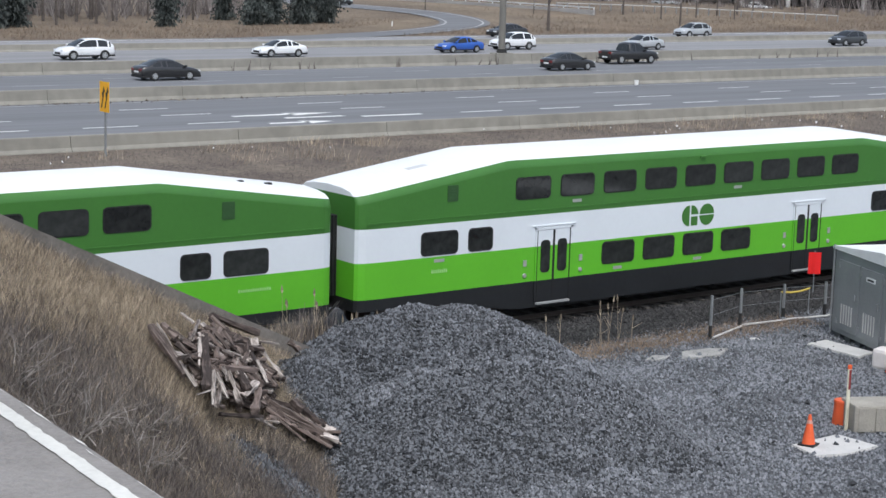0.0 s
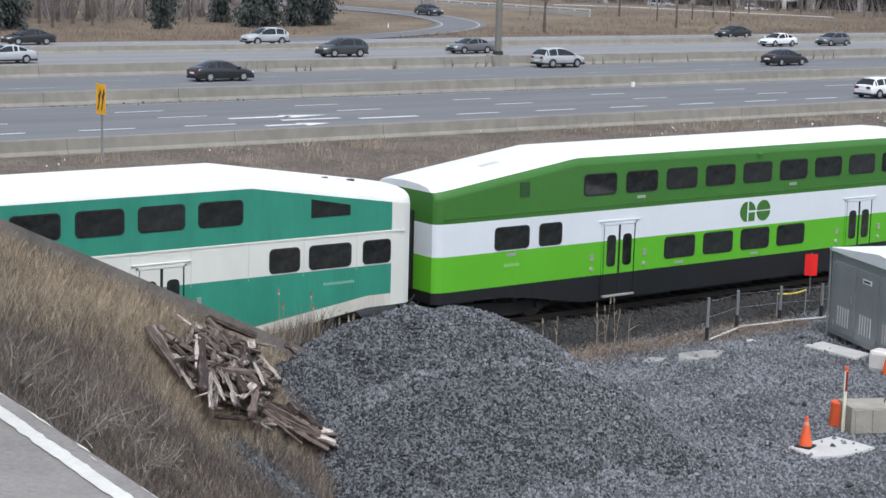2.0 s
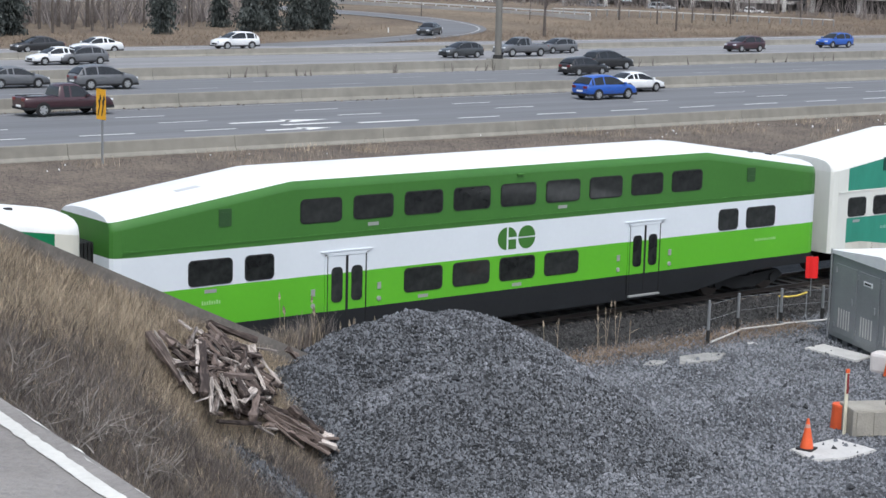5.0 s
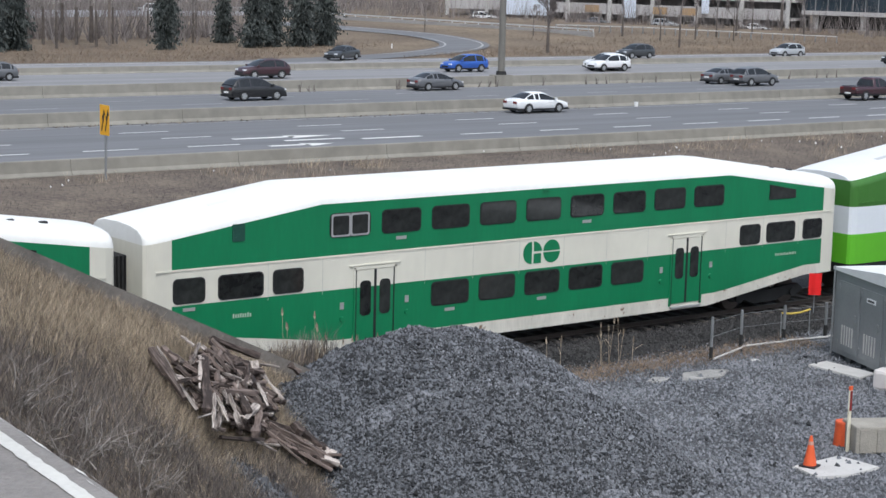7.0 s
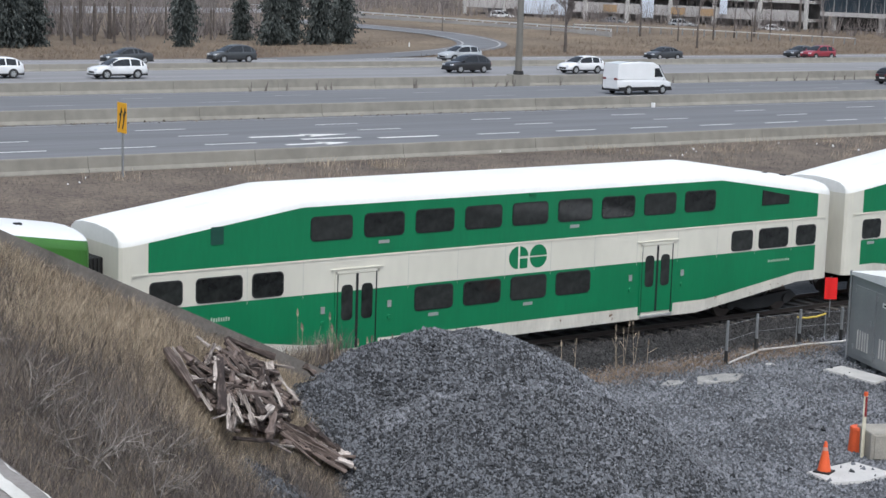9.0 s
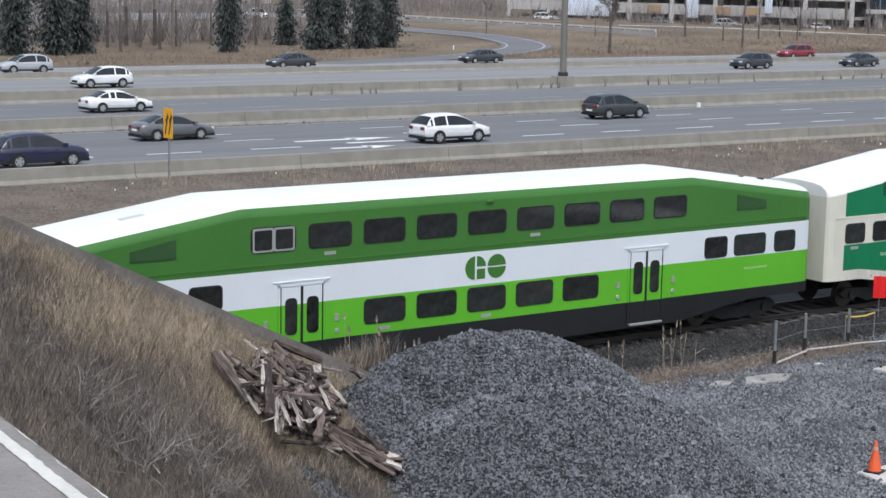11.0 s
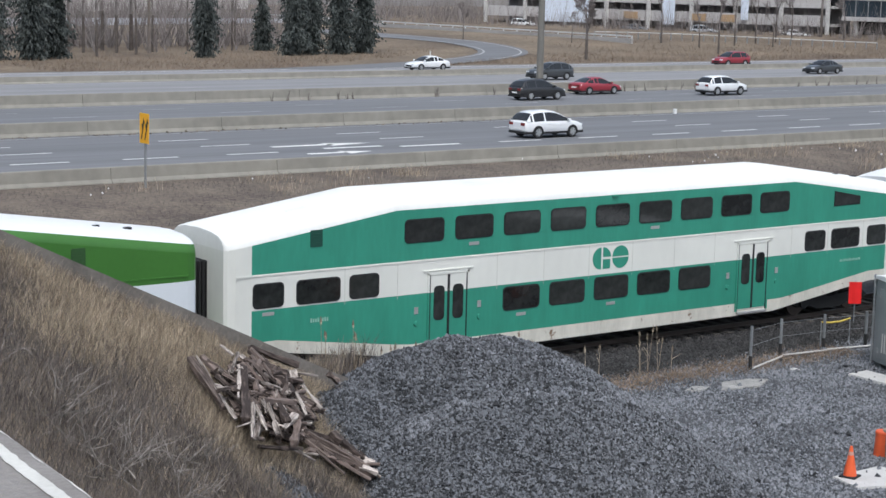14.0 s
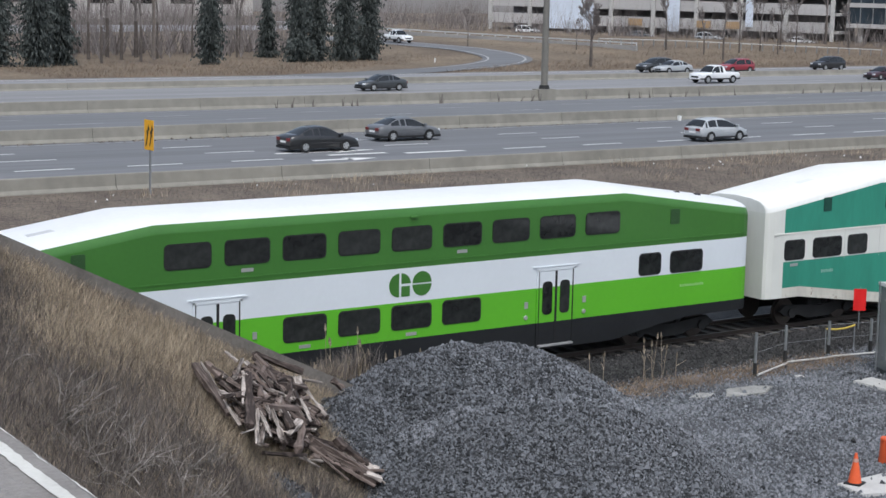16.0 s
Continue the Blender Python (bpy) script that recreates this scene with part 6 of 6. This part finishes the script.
for x, y, h, r in ((85.5, 188.2, 13, 0.14), (86.4, 183, 12, 0.12), (94, 197.5, 14, 0.18), (93.2, 192.1, 13, 0.16), (97.5, 197, 13, 0.2), (93.1, 186.9, 12, 0.13), (98.8, 194, 13, 0.12), (110.2, 195.2, 11, 0.12), (89.5, 193, 13, 0.15),
                   (104.5, 196, 12, 0.1), (106.8, 193, 10, 0.1), (83.5, 194, 13, 0.13), (115, 203, 10, 0.1)):
    bare_tree(x, y, h, r)
bare_tree(140.6, 164.2, 7.4, 0.17, 5, 0.85, label="small round leafless tree at the highway edge")
for x, y, h, r in ((172.8, 186, 9, 0.12), (173.3, 179, 6, 0.09), (167.6, 169.5, 9, 0.12), (188.9, 183.7, 8, 0.1), (195.6, 186.2, 9, 0.12), (218.4, 198.2, 13, 0.2), (181, 180, 7, 0.1), (203, 190, 8, 0.1), (210, 186, 7, 0.1), (160, 190, 4, 0.06), (150.5, 202, 5, 0.06), (186.5, 178, 7, 0.08)):
    bare_tree(x, y, h, r, 3 if h < 8 else 4, 0.7)
single("grey_pole", tube(bmesh.new(), (96.3, 190, 0.4), (96.3, 190, 16), 0.2, 0.14, 10), mat("weathered_pole_wood", (0.2, 0.17, 0.15), 0.8, var=0.2), "tall grey utility pole among bare trees", "utility pole")
single("sign_post", boxed(126.6, 126.75, 176.5, 176.55, 0.5, 1.05), WHITE, "small white marker post in dry grass", "marker post")


# ---- distance ----
def garage():
    """A parking structure with decks, columns and dark bays."""
    a, b = Vector((199, 272, 0)), Vector((247, 168, 0))
    d = b - a
    L = 93.0   # length of the whole front
    m = Matrix.Translation((a.x, a.y, -0.2)) @ Matrix.Rotation(math.atan2(d.y, d.x), 4, "Z")
    g = thing("parking_garage", "concrete parking garage with dark open decks and pale columns", "building", m, group="far buildings")
    deck = mat("garage_concrete", (0.47, 0.455, 0.45), 0.85, var=0.12, scale=0.12, fine=2.0)
    # the back wall's dark colour stands in for shade inside the open bays
    part("back_wall", boxed(8, L - 20, 9, 9.4, 0, 16), mat("garage_shaded_interior", (0.24, 0.24, 0.255), 0.9, var=0.4, scale=0.2, fine=1.5), g, "interior wall coloured dark for shade in the bays")
    for i, (z0, z1) in enumerate(((2.9, 4.7), (5.9, 7.7), (8.9, 10.7), (11.9, 13.7))):
        x = 8.0
        k = 0
        while x < L - 27:
            part("spandrel", boxed(x, x + 7.9, 0, 0.35, z0, z1, 0.02), deck, g)
            x += 8.0
            k += 1
        part("deck", boxed(8, L - 20, 0.35, 9, z0, z0 + 0.4), deck, g)
    x = 8.0
    while x < L - 20:
        part("column", boxed(x - 0.35, x + 0.35, -0.4, 0.0, 0, 16.2, 0.03), SLAB, g, "pale column")
        x += 8.0
    for x in (35.5, 48.2, 53.4):
        part("sign_panel", boxed(x, x + 2.6, -0.45, -0.4, 3.2, 4.4), mat("amber_panel", (0.42, 0.28, 0.15), 0.6, var=0.1), g, "small amber panel")
    sheet = mat("pale_blue_sheet", (0.66, 0.72, 0.82), 0.6, var=0.15, scale=0.4, fine=2.0)
    for x0, x1, z0 in ((19.8, 28.7, 2.2), (42.5, 45.0, 2.4), (57.0, 58.3, 3.6)):
        part("white_sheet", boxed(x0, x1, -0.5, -0.42, z0, 16), sheet, g, "pale blue-white cladding sheet")
    o = thing("office_block", "dark blue glass office block with pale floor bands", "building", m @ Matrix.Translation((L - 19, 1.5, 0)), group="far buildings")
    part("glazing", boxed(0, 40, 0, 12, 4.2, 20), mat("blue_grey_curtain_glass", (0.035, 0.05, 0.065), 0.15, var=0.4, scale=0.25, fine=1.0), o)
    for k in range(5):
        part("floor_band", boxed(-0.1, 40.1, -0.15, 0, 4.0 + k * 3.4, 4.7 + k * 3.4), deck, o)
    for k in range(20):
        part("mullion", boxed(k * 2.1, k * 2.1 + 0.12, -0.1, 0, 4.7, 20), GALV, o)
    for k in range(5):
        part("column", tube(bmesh.new(), (2 + k * 8, 1.0, 0), (2 + k * 8, 1.0, 4.2), 0.5, 0.5, 12), SLAB, o, "round pale column")
    part("lobby_wall", boxed(0.5, 39.5, 5, 5.4, 0, 4.2), UNDER, o)


garage()
for k, (x0, x1, y, z1, col, lab) in enumerate(((60, 190, 330, 7.5, (0.5, 0.475, 0.455), "long low beige warehouse behind bare trees"), (205, 330, 372, 12, (0.3, 0.29, 0.29), "wide grey commercial building in the distance"))):
    w = thing("warehouse", lab, "building", group="far buildings")
    part("wall", boxed(x0, x1, y, y + 30, 0.3, z1), mat("warehouse_wall" + "ab"[k], col, 0.85, var=0.12, scale=0.05, fine=0.7), w)
    part("parapet_cap", boxed(x0 - 0.3, x1 + 0.3, y - 0.3, y + 30.3, z1, z1 + 0.5), SLAB, w)
    n = int((x1 - x0) // 9)
    for i in range(n):
        part("window", boxed(x0 + 3 + i * 9, x0 + 8.5 + i * 9, y - 0.12, y, z1 - 3.4, z1 - 1.9), GLASS, w)
LANE = Matrix.Translation((167.4, 186, 1.2)) @ Matrix.Rotation(radians(92.6), 4, "Z")   # the cross road beyond the ramp
single("road_wall", boxed(0, 90, -0.2, 0.2, -0.3, 0.75), mat("road_wall_concrete", (0.36, 0.35, 0.34), 0.85, var=0.2, scale=0.3, fine=3.0), "long grey concrete road wall with a pale rail", "wall", LANE, kind="structure")
bm = boxed(0, 90, -0.06, 0.06, 0.98, 1.14)
for k in range(31):
    box(bm, k * 3.0, k * 3.0 + 0.12, -0.06, 0.06, 0.7, 1.0)
single("guide_rail", bm, mat("pale_galvanised_rail", (0.6, 0.62, 0.64), 0.5, 0.2, var=0.1), "pale galvanised rail on the road wall", "guide rail", LANE, kind="structure")
def far_fence(x0, y0, x1, y1):
    """A low pale rail on posts at the top of the grass."""
    f = thing("fence", "pale rail fence along the grass before the far buildings", "fence")
    n = 26
    p, q = Vector((x0, y0, 0)), Vector((x1, y1, 0))
    spots = [p.lerp(q, k / n) for k in range(n + 1)]
    for v in spots:
        v.z = ground_height(v.x, v.y)
        part("post", boxed(v.x - 0.06, v.x + 0.06, v.y - 0.06, v.y + 0.06, v.z - 0.1, v.z + 1.0), GALV, f)
    for u, v in zip(spots, spots[1:]):
        part("rail", tube(bmesh.new(), u + Vector((0, 0, 0.9)), v + Vector((0, 0, 0.9)), 0.07, 0.07, 6), SLAB, f)


far_fence(169.4, 196.2, 203.2, 173.7)
single("road_wall", boxed(58, 160, 266, 266.4, 0.3, 1.9), mat("blue_grey_wall", (0.42, 0.43, 0.46), 0.8, var=0.15, scale=0.2, fine=2.0), "long blue-grey road wall behind bare trees", "wall", kind="structure")
single("road", boxed(60, 197, 269, 280, 0.3, 0.62), OLD_ASPHALT, "distant cross road behind a pale wall", "road", kind="structure")


def brush(x, y, z):
    h = rng.uniform(3, 9)
    out, f = [], []
    for _ in range(5):
        b = rng.uniform(0, 6.28)
        w = rng.uniform(0.03, 0.07)
        l = rng.uniform(0.1, 0.5) * h
        k = len(out)
        out += [(x - w, y, z), (x + w, y, z), (x + l * math.cos(b), y + l * math.sin(b), z + h * rng.uniform(0.6, 1))]
        f.append((k, k + 1, k + 2))
    return out, f


scatter("far_brush", HAZE_TWIG, "hazy band of leafless trees in the distance", "trees", [(rng.uniform(60, 240), rng.gauss(292, 10), 0.4) for _ in range(1500)], brush)
scatter("garage_brush", HAZE_TWIG, "bare saplings and brush before the parking garage", "saplings", [(199 + 48 * u - 0.9 * v, 272 - 104 * u - 0.42 * v, 0.3) for u, v in ((rng.random(), rng.uniform(4, 16)) for _ in range(420))], lambda x, y, z: brush(x, y, z - 0.1))
scatter("near_brush", HAZE_TWIG, "grey brown saplings among the trees", "saplings", [(rng.uniform(68, 124), rng.gauss(206, 5), 0.4) for _ in range(420)], brush)
PARKED = [copy_thing(FIRST[k], pose(x, y, 0.86, 0, 0, r)) for k, x, y, r in ((("suv", "white"), 200, 251, -65), (("sedan", "grey"), 209.5, 232, -65), (("suv", "silver"), 214, 220, -65), (("sedan", "white"), 221, 206, -65), (("hatch", "grey"), 231, 184, -65))]
for o in PARKED:
    tagged(o, "car parked in front of the far buildings", "car", "parked cars")
bm = boxed(-2, 96, -13, -1.5, 0.62, 0.86)
single("service_road", bm, mat("pale_service_asphalt", (0.27, 0.265, 0.26), 0.85, var=0.12, scale=0.1, fine=3.0), "pale service road before the parking garage", "road", Matrix.Translation((199, 272, 0)) @ Matrix.Rotation(math.atan2(-104, 48), 4, "Z"), kind="structure")



def motions():
    for i, car in enumerate(COACHES):
        walk(car, [(t, pose(s - 25.91 * i, 38.54, 0)) for t, s in TRAIN])
    for car, y, x0, speed in FLEET:
        turn = 0 if speed > 0 else 180
        if x0 == 146.5:
            # down the ramp, round its bend and on to the far carriageway
            walk(car, [(t, pose(x, q, ground_height(x, q) + 0.09 if q > 158 else HIGHWAY + 0.06, 0, 0, a)) for t, x, q, a in ((0, 147, 218, -90), (2, 146.5, 195, -92), (3, 145, 186, -108), (4, 138, 177.6, -136), (5, 127.5, 169.5, -146), (6, 117, 161.5, -150), (8, 92, 152, -168), (9, 76, 150, -180), (16, -70, 150, -180))])
            continue
        if x0 == 146.0:
            walk(car, [(t, pose(x, q, ground_height(x, q) + 0.09, 0, 0, -88)) for t, x, q in ((0, 145, 285), (10, 145.5, 262), (14, 146.4, 237), (15, 146.7, 226), (16, 147, 214.3))])
            continue
        if x0 == -95.5:
            # this one gathers speed
            walk(car, [(t, pose(x, y, HIGHWAY + 0.004, 0, 0, 0)) for t, x in ((0, -95.5), (1 / 30, -94.5), (4.5, 36.8), (5.2, 57.8), (7.5, 138.5), (16, 440))])
            continue
        if x0 == 396.8:
            # this one eases off as it nears
            walk(car, [(t, pose(x, y, HIGHWAY + 0.004, 0, 0, 180)) for t, x in ((0, 396.8), (1 / 30, 395.8), (7.5, 161.3), (8.7, 123.6), (10.8, 65.8), (11.3, 52.6), (16, -69))])
            continue
        if car is SLOWING:
            walk(car, [(t, pose(x, y, HIGHWAY + 0.004, 0, 0, 180)) for t, x in ((0, 360), (1 / 30, 359.2), (4, 265), (7, 196), (8, 178), (9.5, 163), (11, 155), (12, 149.6), (13, 148.4), (16, 148.4))])
            continue
        walk(car, [(t, pose(x0 + speed * t, y, HIGHWAY + 0.004, 0, 0, turn)) for t in (0, 1 / 30, 4, 8, 12, 16 - 1 / 30, 16)])


motions()
